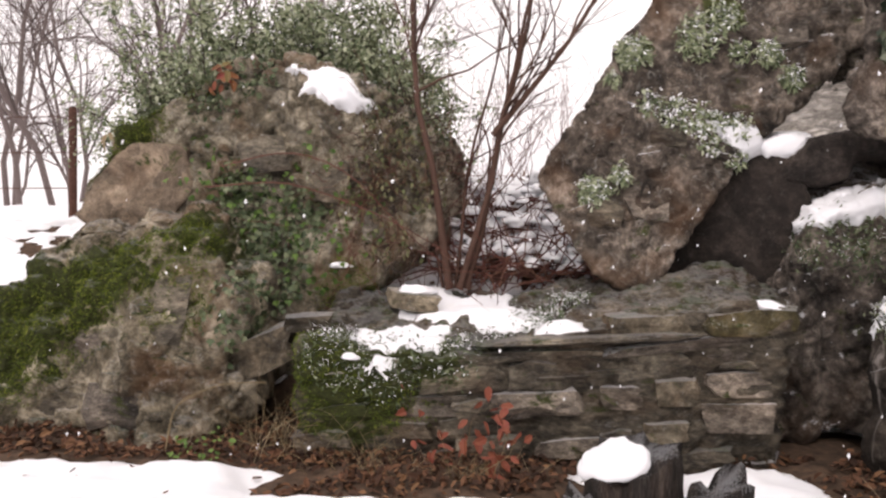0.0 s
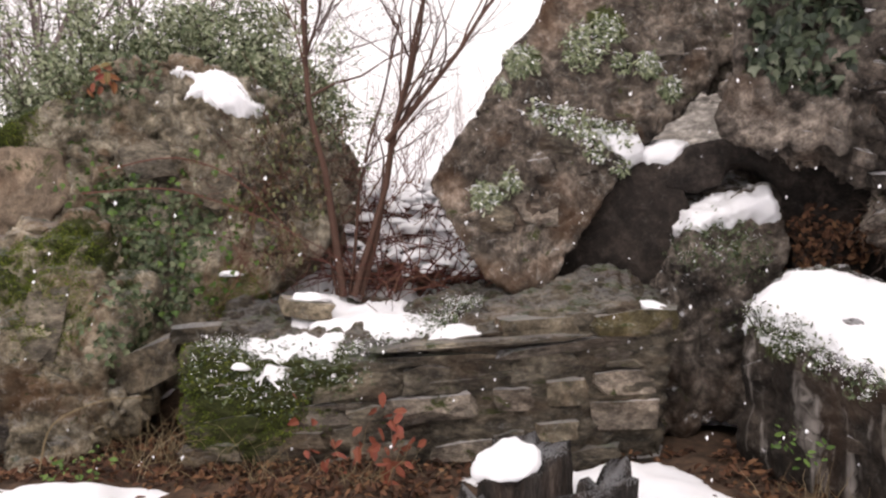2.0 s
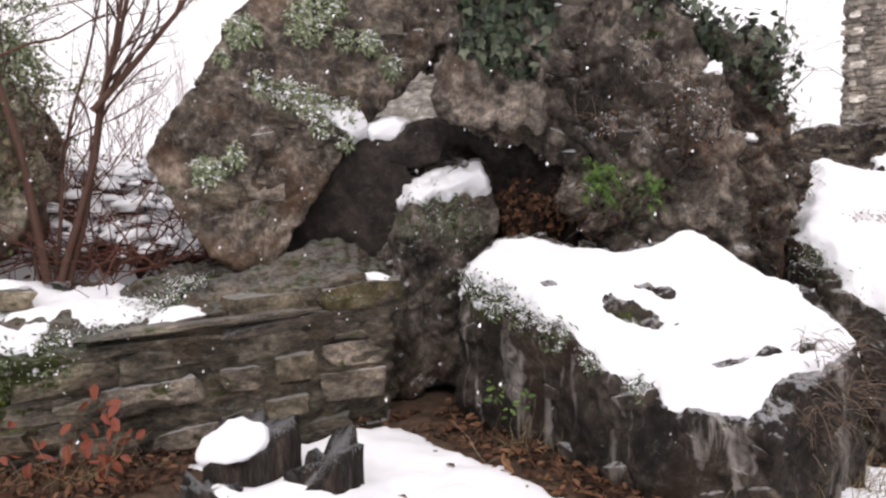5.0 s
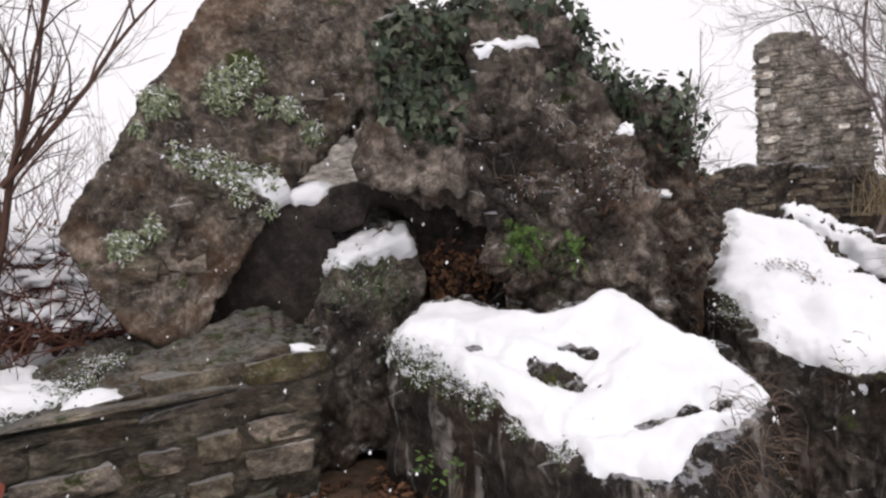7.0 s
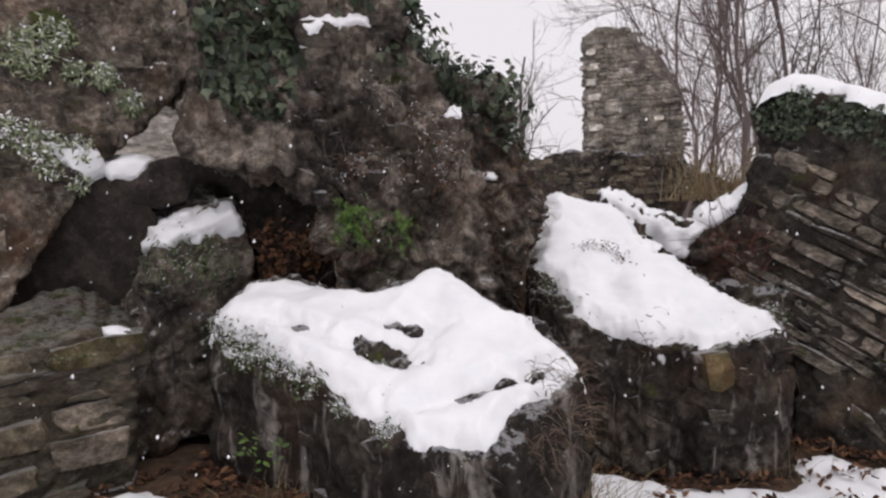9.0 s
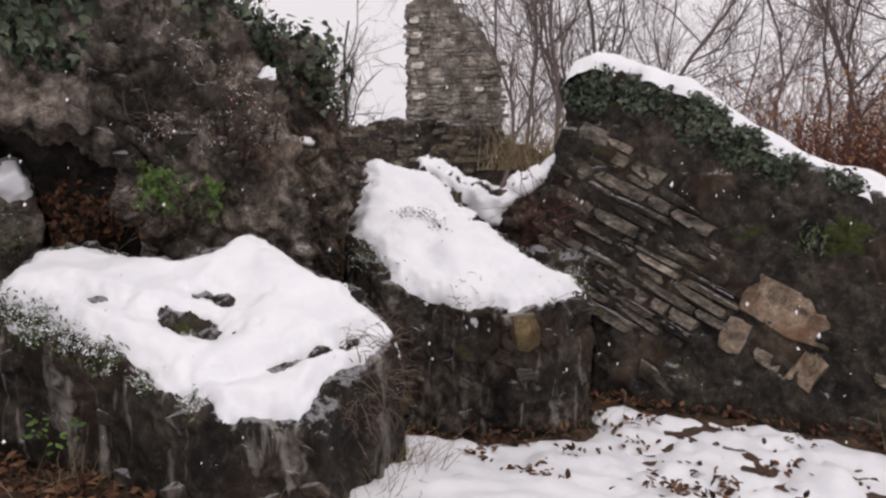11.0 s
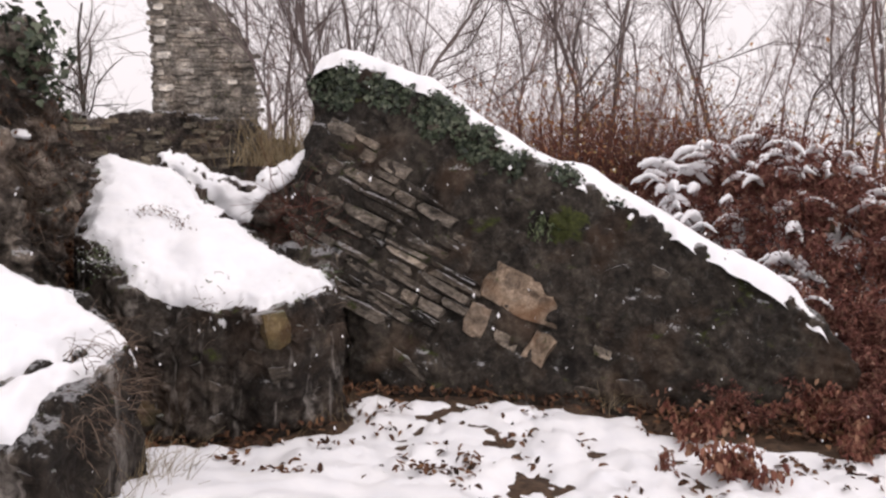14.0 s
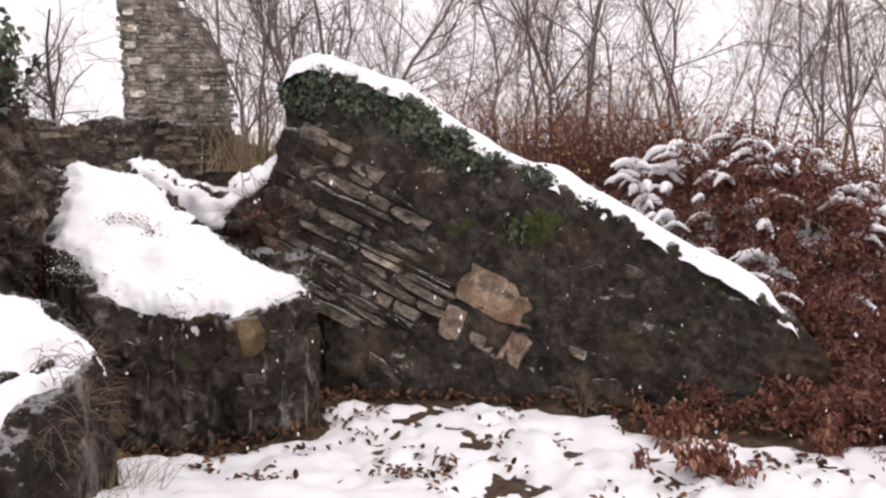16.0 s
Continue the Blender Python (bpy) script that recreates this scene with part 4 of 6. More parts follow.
WITHERED = tone_material('withered_red_leaves', ((0.08, 0.026, 0.02), (0.16, 0.055, 0.04), (0.25, 0.11, 0.075), (0.36, 0.22, 0.14)), 0.8, 14)
RUST_LEAF = tone_material("orange_red_leaves", ((0.12, 0.04, 0.02), (0.24, 0.10, 0.04), (0.15, 0.03, 0.024), (0.16, 0.14, 0.05)), 0.6, 12)
DEAD_STEM = tone_material('dead_brown_stems', ((0.05, 0.032, 0.024), (0.12, 0.082, 0.06), (0.23, 0.175, 0.135)), 0.85, 20)
STRAW = tone_material("dead_grass", ((0.12, 0.085, 0.045), (0.22, 0.165, 0.09), (0.32, 0.26, 0.17)), 0.8, 20)
MOSS = tone_material("moss_tufts", ((0.02, 0.03, 0.005), (0.065, 0.095, 0.012), (0.125, 0.16, 0.022), (0.2, 0.21, 0.04)), 0.9, 20, True, 0)
ROT = rock_material('rotten_stump_wood', (0.008, 0.007, 0.006), (0.024, 0.02, 0.018), (0.075, 0.062, 0.055), 0.0, (), 0.1, 0.3, 0.1, 0.9, (5, 5, 0.6))
IRON = tone_material("rusty_iron", ((0.03, 0.012, 0.008), (0.07, 0.03, 0.02), (0.10, 0.05, 0.035)), 0.8, 40, False)


# ---- stone courses on the broken walls ----
def set_stone(parent, tree, m, u, w, length, height, meshes, rng, turn=0.0, proud=0.03, deep=0.16):
    """One stone on the face of a wall: local place on the face, size, turn in the face."""
    at, way = m @ Vector((u, -0.7, w)), (m.to_3x3() @ Vector((0, 1, 0))).normalized()
    hit = tree.ray_cast(at, way)[0]
    if hit is None:
        return
    place = hit + way * (deep / 2 - proud)
    local = m.to_3x3().to_4x4() @ pose(0, 0, 0, rng.uniform(-4, 4), turn + rng.uniform(-2.5, 2.5), rng.uniform(-4, 4))
    world_m = Matrix.Translation(place) @ local @ Matrix.Diagonal((length, deep, height, 1))
    ob = new("stone", meshes[rng.integers(len(meshes))])
    ob.parent = parent
    ob.matrix_parent_inverse = parent.matrix_world.inverted()
    ob.matrix_basis = world_m


def courses():
    rng = np.random.default_rng(4)
    grey = [stone_mesh(k, STONE_GREY) for k in range(5)]
    walls = [stone_mesh(20 + k, ROCK_WALL) for k in range(4)]
    tan = [stone_mesh(40 + k, STONE_TAN, 0.09) for k in range(4)]
    pink = [stone_mesh(60 + k, PINK_STONE, 0.1) for k in range(3)]
    olive = [stone_mesh(70 + k, OLIVE_STONE, 0.1) for k in range(2)]
    dark = [stone_mesh(80 + k, ROCK_RIGHT) for k in range(4)]
    # low wall
    wall, me = ROCKS["B"]
    t, m = tree_of(me), pose(.6, 4.25, 0)
    face = [(-1.55, .45), (-.7, .42), (-.2, .46), (.45, .62), (1.3, .68), (1.45, .5), (1.42, -.3), (-1.5, -.32)]
    row = -.42
    while row < .72:
        thin = row > .30
        high, along = rng.uniform(.05, .08) if thin else rng.uniform(.12, .19), -1.65 + rng.uniform(0, .2)
        while along < 1.45:
            long = rng.uniform(.6, 1.3) if thin else rng.uniform(.3, .7)
            u = along + long / 2
            w = row + high / 2 + .105 * (u - .5)
            bed = -.45 < u < 1.4 and -.24 < w - .105 * (u - .5) < .33
            if inside([(u, w)], face)[0] > .01 and not bed:
                set_stone(wall, t, m, u, w, long - .015, high - .012, walls if rng.random() < .75 else grey, rng, turn=-6, proud=rng.uniform(.0, .03) + (.07 if thin and u > -.2 else 0), deep=.26)
            along += long
        row += high
    # squared blocks of the two lower courses
    for u, w, l, h, kind in ((-.02, .145, .54, .19, grey), (.475, .205, .29, .17, grey), (.79, .26, .27, .18, tan), (1.18, .31, .44, .17, grey), (1.18, .10, .46, .21, grey), (.14, -.12, .38, .13, grey), (.44, -.03, .2, .12, walls), (.72, .02, .28, .13, tan),
                             (-.36, -.14, .42, .17, walls), (-.42, .09, .3, .17, walls), (.5, -.2, .5, .12, walls), (.95, -.15, .4, .14, walls), (1.2, .43, .4, .06, walls), (.35, .35, .8, .06, walls)):
        set_stone(wall, t, m, u, w, l - .012, h - .012, kind, rng, turn=-6, proud=rng.uniform(.035, .06), deep=.24)
    for u, w, l, h, kind in ((1.24, .69, .6, .15, olive), (.64, .64, .52, .15, tan)):
        set_stone(wall, t, m, u, w, l, h, kind, rng, turn=-7, proud=.035, deep=.3)
    # long sloping wall: tilted courses at its exposed end
    wall, me = ROCKS["H"]
    t, m = tree_of(me), pose(6.65, 1.0, -.5, -14, 0, -81.5)
    tilt = 26.0
    c, s = math.cos(radians(tilt)), math.sin(radians(tilt))
    area = [(-1.95, 2.45), (-1.3, 2.35), (-.75, 1.85), (-.25, 1.35), (-.2, .95), (-.45, .5), (-.3, .2), (-1.25, .15), (-1.45, .72), (-1.9, 1.2), (-2.08, 1.55)]
    row = -0.6
    while row < 2.6:
        high = rng.uniform(0.06, 0.15)
        along = -3.4 + rng.uniform(0, 0.3)
        while along < 1.0:
            long = rng.uniform(0.14, 0.62)
            a, b = along + long / 2, row + high / 2
            u, w = a * c + b * s, -a * s + b * c
            ends = [(u - e * long * c, w + e * long * s) for e in (-.5, .5)]
            if inside([(u, w)], area)[0] > 0.03 and inside(ends, area).min() > -.04 and rng.random() > 0.03:
                set_stone(wall, t, m, u, w, long - 0.02, high - 0.018, grey if rng.random() < 0.8 else dark, rng, turn=tilt, proud=rng.uniform(-.01, 0.06), deep=.16)
            along += long
        row += high
    for u, w, l, h, turn, kind in ((.12, .86, .70, .36, 25, pink), (.24, .44, .2, .28, 32, pink), (-.29, .66, .18, .30, 22, pink), (-.04, .50, .24, .11, 26, grey), 
                                   (.75, .42, .16, .08, 20, grey), (.62, .1, .2, .08, 10, grey), (1.2, .62, .14, .1, 30, dark), (.4, 1.5, .2, .12, 20, dark), (-1.55, 2.35, .3, .16, 26, grey)):
        set_stone(wall, t, m, u, w, l, h, kind, rng, turn=turn, proud=.03, deep=.16)
    # stones showing in the other blocks
    for key, m, rows in (("G", pose(5.6, 2.5, 0, 0, 0, -37), ((-.1, .3, .2, .28, olive), (-.05, -.05, .16, .13, grey), (-.9, -.3, .2, .2, olive), (.25, .2, .18, .3, dark))),
                         ("A1", pose(-1.4, 5.3, .3, -8), ((.75, .95, .3, .3, grey), (-.2, 1.5, .4, .3, walls), (.35, 1.3, .3, .35, walls))),
                         ("A2", pose(-2.6, 4.35, -.3, -24), ((.05, .75, .55, .5, grey), (.3, .3, .4, .35, grey), (-.2, .35, .35, .4, walls), (.55, .95, .3, .6, walls))),
                         ("C", pose(1.4, 5.0, .85, -10), ((.95, 1.9, .35, .28, grey), (.7, 2.2, .4, .3, grey), (.1, 1.1, .25, .25, walls), (-.05, .6, .35, .3, grey), (-.35, .5, .25, .2, walls))),
                         ("E", pose(3.45, 4.15, 1.0, 6, 0, -26.8), ((.25, 1.5, .4, .16, dark), (.5, 1.0, .3, .14, dark), (.0, .95, .4, .2, dark), (.3, .7, .35, .15, dark), (-.1, 1.7, .3, .18, dark)))):
        wall, me = ROCKS[key]
        t = tree_of(me)
        for u, w, l, h, kind in rows:
            set_stone(wall, t, m, u, w, l, h, kind, rng, turn=rng.uniform(-12, 12), proud=.02, deep=.2)
    # rubble showing in the faces
    for key, m, area, n, mat in (("A1", pose(-1.7, 5.3, .5, -8), [(-1.2, .9), (-.3, 1.8), (.9, 1.6), (1.3, .7), (.4, .1), (-.7, .4)], 26, ROCK_LEFT), ("A2", pose(-2.6, 4.35, -.3, -24), [(-1.2, .1), (-.6, 1.3), (.5, 1.6), (1.0, .5), (.7, 0)], 30, ROCK_LEFT),
                                 ("C", pose(1.4, 5.0, .85, -10), [(-.4, .2), (-.7, .8), (.1, 1.9), (.9, 3.0), (1.5, 2.6), (1.3, 1.8), (.2, .4)], 34, ROCK_SLAB), ("D", pose(2.2, 4.8, .7, -8, 0, -10), [(-.6, -.4), (-.4, .7), (.2, .9), (.7, .5), (.7, -.4)], 12, ROCK_DARK),
                                 ("E", pose(3.45, 4.15, 1.0, 6, 0, -26.8), [(-.8, 1.9), (.2, 2.0), (.8, 1.0), (.9, -.3), (-.1, -.3), (-.2, .4), (-.9, .9)], 60, ROCK_OVER), ("H", pose(6.65, 1.0, -.5, -14, 0, -81.5), [(-1.7, 2.6), (-.8, 2.5), (.5, 1.6), (2.2, .6), (2.2, 0), (.6, 0), (.6, 1.0), (-.6, 1.9)], 14, ROCK_RIGHT),
                                 ("F", pose(2.9, 3.1, 0, 0, 0, -66), [(-1.1, -.2), (-1.0, .6), (1.0, .1), (1.0, -.3)], 16, ROCK_FRONT), ("G", pose(5.6, 2.5, 0, 0, 0, -37), [(-1.0, -.4), (-.9, .5), (.2, .4), (.3, -.4)], 18, ROCK_FRONT)):
        wall, me = ROCKS[key]
        t, kinds = tree_of(me), [rubble_mesh(400 + k, mat) for k in range(4)]
        poly = np.array(area)
        k = 0
        while k < n:
            u, w = rng.uniform(*np.sort(poly[:, 0])[[0, -1]]), rng.uniform(*np.sort(poly[:, 1])[[0, -1]])
            if inside([(u, w)], area)[0] > 0:
                size = rng.uniform(.09, .3)
                set_stone(wall, t, m, u, w, size, size * rng.uniform(.4, .8), kinds, rng, turn=rng.uniform(-25, 40), proud=rng.uniform(.01, .05), deep=.2)
                k += 1
    # slabs of the collapsed end, on edge
    wall, me = ROCKS["E2"]
    t, m = tree_of(me), pose(3.6, 4.3, 1.0, 0, 0, -26.8)
    for k in range(26):
        set_stone(wall, t, m, rng.uniform(.5, 1.15), rng.uniform(-.6, .9), rng.uniform(.14, .34), rng.uniform(.05, .1), dark, rng, turn=rng.uniform(25, 60), proud=.045)
    # tan block and loose stones on the low wall
    for place, size, turn, kind, label in (((-1.3, 4.85, .36), (.62, .5, .26), (6, -24, -14), tan, "tan squared stone jutting from the mossy boulder"),
                                          ((-.33, 5.02, .70), (.36, .3, .12), (4, 6, 20), tan, "flat tan stone capped with snow on the low wall"),
                                          ((-.98, 4.55, .58), (.32, .25, .10), (0, -5, 10), tan, "small flat tan stone on the low wall")):
        ob = tagged(new("loose_stone", kind[1].copy()), label, "stone")
        ob.matrix_world = pose(*place, *turn) @ Matrix.Diagonal((*size, 1))


# ---- distant ruined tower ----
def tower():
    base = thing("ruined_tower", (13.2, 9.4, 1.7), "ruined grey stone tower with a crumbling rounded top", "ruin")
    m = pose(13, 9.5, 2, 0, 0, -53)
    body = solid("core", [(-.52, -1.2), (-.55, .7), (-.5, 3.05), (-.25, 3.22), (.34, 3.15), (.72, 2.82), (1.18, 2.25), (1.38, 1.8), (1.44, .5), (1.7, -.3), (1.7, -1.2)], m, (.9, .7, 0), TOWER_STONE, voxel=.06, rough=(.04, .03, .02), seed=110, round_off=1)
    part("core", body, base)
    t = tree_of(body)
    rng = np.random.default_rng(9)
    meshes = [stone_mesh(200 + k, TOWER_STONE, 0.1) for k in range(5)]
    row, shape = -0.2, [(-.6, -.3), (-.62, .7), (-.58, 3.1), (-.25, 3.3), (.36, 3.22), (.76, 2.88), (1.24, 2.27), (1.45, 1.8), (1.5, .5), (1.75, -.3)]
    count = 0
    while row < 3.3 and count < 300:
        high, along = rng.uniform(.065, .12), -.6 + rng.uniform(0, .1)
        while along < 1.8 and count < 300:
            long = rng.uniform(.16, .42)
            if inside([(along + long / 2, row + high / 2)], shape)[0] > .02:
                set_stone(base, t, m, along + long / 2, row + high / 2, long - .02, high - .015, meshes, rng, proud=rng.uniform(.0, .045), deep=.16)
                count += 1
            along += long
        row += high
    pale = [stone_mesh(240 + k, PALE_WALL, 0.1) for k in range(3)]
    for k in range(9):
        set_stone(base, t, m, -.36 + .06 * (k % 2), .25 + .31 * k, .2 + .1 * (k % 2), .14, pale, rng, proud=.06, deep=.16)
    for u, w, l, h in ((.1, 1.5, .26, .09), (.3, 2.3, .2, .08), (.55, .35, .34, .26), (.8, .2, .25, .16), (.2, .9, .24, .08), (.95, 1.3, .2, .1)):
        set_stone(base, t, m, u, w, l, h, pale, rng, proud=.05, deep=.16)
    low = thing("ruined_wall", (12.5, 10.3, 1.8), "low broken dark stone wall joining the tower", "ruin")
    me = solid("core", [(-2.6, -1.2), (-2.6, .55), (-2.0, .62), (-1.5, .5), (-1.2, .68), (-.5, .66), (.3, .55), (1.0, .5), (1.5, .2), (2.4, -.2), (2.6, -1.2)], pose(12.8, 9.3, 2.05, 0, 0, -53), (.5, .4, 0), ROCK_DARK, voxel=.06, rough=(.06, .05, .02), seed=120, strata=((0, 0, 1), .11, .03))
    part("core", me, low)
    t = tree_of(me)
    meshes = [stone_mesh(220 + k, ROCK_WALL, 0.1) for k in range(4)]
    for k in range(90):
        set_stone(low, t, pose(12.8, 9.3, 2.05, 0, 0, -53), rng.uniform(-2.4, 2.2), rng.uniform(-.7, .5), rng.uniform(.15, .4), rng.uniform(.06, .12), meshes, rng, proud=.04)
    # pale wall seen through the gap between two fragments
    gap = thing("ruined_wall", (6.0, 11.5, 2.6), "pale coursed wall dusted with snow beyond the gap", "ruin")
    me = solid("core", [(-1.6, -1.0), (-1.6, 1.6), (1.6, 1.9), (1.6, -1.0)], pose(5.3, 11.5, 2.9, 0, 0, -20), (.3, .5, 0), PALE_WALL, voxel=.06, rough=(.03, .03, .02), seed=130, strata=((0.1, 0, 1), .16, .04))
    part("core", me, gap)


# ---- bare trees ----
def bare_tree_kind(seed, height, radius, kids, material, levels=3, spread=0.75):
    rng = np.random.default_rng(seed)
    layers = grow(rng, (0, 0, -0.3), (rng.normal(0, .08), rng.normal(0, .08), 1), height, radius, levels, kids, spread, 0.55, 0.26, 0.08, 0.12, 0.0038)
    trunk = tubes("trunk", layers[0], material, 6)
    crown = tubes("crown", [b for layer in layers[1:] for b in layer], material, 3)
    return trunk, crown


def plant_tree(meshes, x, y, turn, scale, label, group):
    z = float(ground_height(np.array([x]), np.array([y]))[0])
    t = thing("bare_tree", (x, y, z), label, "tree", group)
    t.matrix_world = pose(x, y, z, 0, 0, turn) @ Matrix.Scale(scale, 4)
    for me in meshes:
        part(me.name.split(".")[0], me, t, m=Matrix(), kind="" if me.name.startswith("trunk") else "stuff")
    return t


def forest():
    rng = np.random.default_rng(77)
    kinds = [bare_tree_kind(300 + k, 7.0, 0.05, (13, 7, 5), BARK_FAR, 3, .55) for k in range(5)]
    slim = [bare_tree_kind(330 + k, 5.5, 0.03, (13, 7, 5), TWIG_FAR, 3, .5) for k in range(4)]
    spots = []
    for k in range(900):
        az, r = radians(rng.uniform(50, 118)), rng.uniform(13.0, 34)
        x, y = 1 + r * math.sin(az), -1 + r * math.cos(az)
        if r < 19 and math.degrees(az) < 61:
            continue
        if all((x - a) ** 2 + (y - b) ** 2 > (1.0 + 0.02 * r) ** 2 for a, b in spots):
            spots.append((x, y))
        if len(spots) == 62:
            break
    for x, y in spots:
        plant_tree((kinds + slim)[rng.integers(9)], x, y, rng.uniform(0, 360), rng.uniform(.75, 1.35), "leafless grey-brown tree, paled in colour for haze, on the snowy slope", "bare wood behind the walls")
    for x, y, s, k in ((14.6, 8.3, .9, 0), (17, 9.5, 1.1, 2), (13.4, 6.6, 1.0, 3), (12.6, 5.4, .9, 1), (16, 7.5, 1.2, 4), (11.6, 12.6, .55, 1), (10.4, 13.8, .5, 0), (12.5, 7.6, .8, 2), (9.6, 20, .8, 3), (11.4, 21, .8, 2)):
        plant_tree(kinds[k], x, y, rng.uniform(0, 360), s, "leafless tree beside the ruined tower", "bare trees by the tower")
    for x, y, s, k in ((-5.9, 9.6, .95, 1), (-7.4, 11, 1.0, 0), (-5.0, 11.5, 1.2, 2), (-9, 13, 1.1, 3), (-6.5, 14, 1.1, 4), (-4.2, 15, 1.0, 0), (-10, 17, 1.2, 2), (-8, 19, 1.2, 1), (-12, 20, 1.2, 3), (-5.5, 21, 1.3, 4), (-3, 19, 1.1, 1), (-9.5, 9.0, 1.0, 4)):
        plant_tree(kinds[k], x, y, rng.uniform(0, 360), s, "leafless tree beyond the wire fence", "bare trees beyond the fence")
    for k in range(6):
        az, r = radians(rng.uniform(-36, -22)), rng.uniform(13, 26)
        plant_tree((kinds + slim)[k % 9], r * math.sin(az), r * math.cos(az), rng.uniform(0, 360), rng.uniform(.8, 1.2), "leafless tree beyond the wire fence", "bare trees beyond the fence")
    dark_kind = bare_tree_kind(351, 3.6, .055, (8, 5, 3), BARK, 3, .75)
    plant_tree(dark_kind, 12.5, 11.5, 40, 1.0, "dark leafless fruit tree rising behind the low broken wall", "bare trees by the tower")
    plant_tree(dark_kind, 13.4, 12.6, 170, .9, "dark leafless fruit tree rising behind the low broken wall", "bare trees by the tower")
    # tan grass standing behind the saddle
    blades = [branch(rng, (8.85 + rng.normal(0, .3), 4.46 + rng.normal(0, .3), 1.53), (rng.normal(0, .3), rng.normal(0, .3), 1), rng.uniform(.3, .75), .006, 5, .2, -.05) for k in range(260)]
    tagged(new("dead_grass", tubes("dead_grass", blades, STRAW, 3)), "tuft of tan dead grass beside the ruined wall", "grass", kind="stuff")
    # low reddish brush at the foot of the wood
    paths, P = [], []
    for k in range(5200):
        az, r = radians(rng.triangular(60, 78, 112)), rng.uniform(10.2, 18)
        x, y = 1 + r * math.sin(az), -1 + r * math.cos(az)
        z = float(ground_height(np.array([x]), np.array([y]))[0])
        paths.append(branch(rng, (x, y, z - .05), (rng.normal(0, .35), rng.normal(0, .35), 1), rng.uniform(.5, 1.6) * (1.5 if 68 < math.degrees(az) < 88 else 1.0), .005, 4, .25, 0))
    tagged(new("brush", tubes("brush", paths, TWIG_RED, 3)), "reddish leafless brush at the foot of the wood", "brush", kind="stuff")
    tips = np.concatenate([p[0][2:] for p in paths])
    tagged(new("withered_leaves", leaf_mesh("withered_leaves", tips, np.tile((0, -.5, .6), (len(tips), 1)), 0.075, TAN_LEAF, OVAL, .5, .3, 6)), "withered brown leaves clinging to the brush", "leaves", kind="stuff")


def pads(name, places, seed):
    """Many small uneven pads of snow in one mesh: (place, half sizes, turn about z)."""
    bm = bmesh.new()
    bmesh.ops.create_icosphere(bm, subdivisions=2, radius=1)
    bm.verts.index_update()
    ball, tri = np.array([v.co[:] for v in bm.verts]), np.array([[v.index for v in f.verts] for f in bm.faces])
    bm.free()
    V, F = [], []
    for k, (place, size, turn) in enumerate(places):
        q = ball * (1 + .3 * fbm(ball + 3.1 * k, .7, 3, seed))[:, None]
        q[:, 2] = np.where(q[:, 2] < 0, q[:, 2] * .4, q[:, 2]) - .5 * (q[:, 0] ** 2 + .6 * q[:, 1] ** 2) + .3
        c, s = math.cos(radians(turn)), math.sin(radians(turn))
        q = q * np.array(size)
        V.append(np.column_stack([q[:, 0] * c - q[:, 1] * s, q[:, 0] * s + q[:, 1] * c, q[:, 2]]) + np.array(place))
        F.append(tri + len(ball) * k)
    return fast_mesh(name, np.concatenate(V), np.concatenate(F), SNOW)


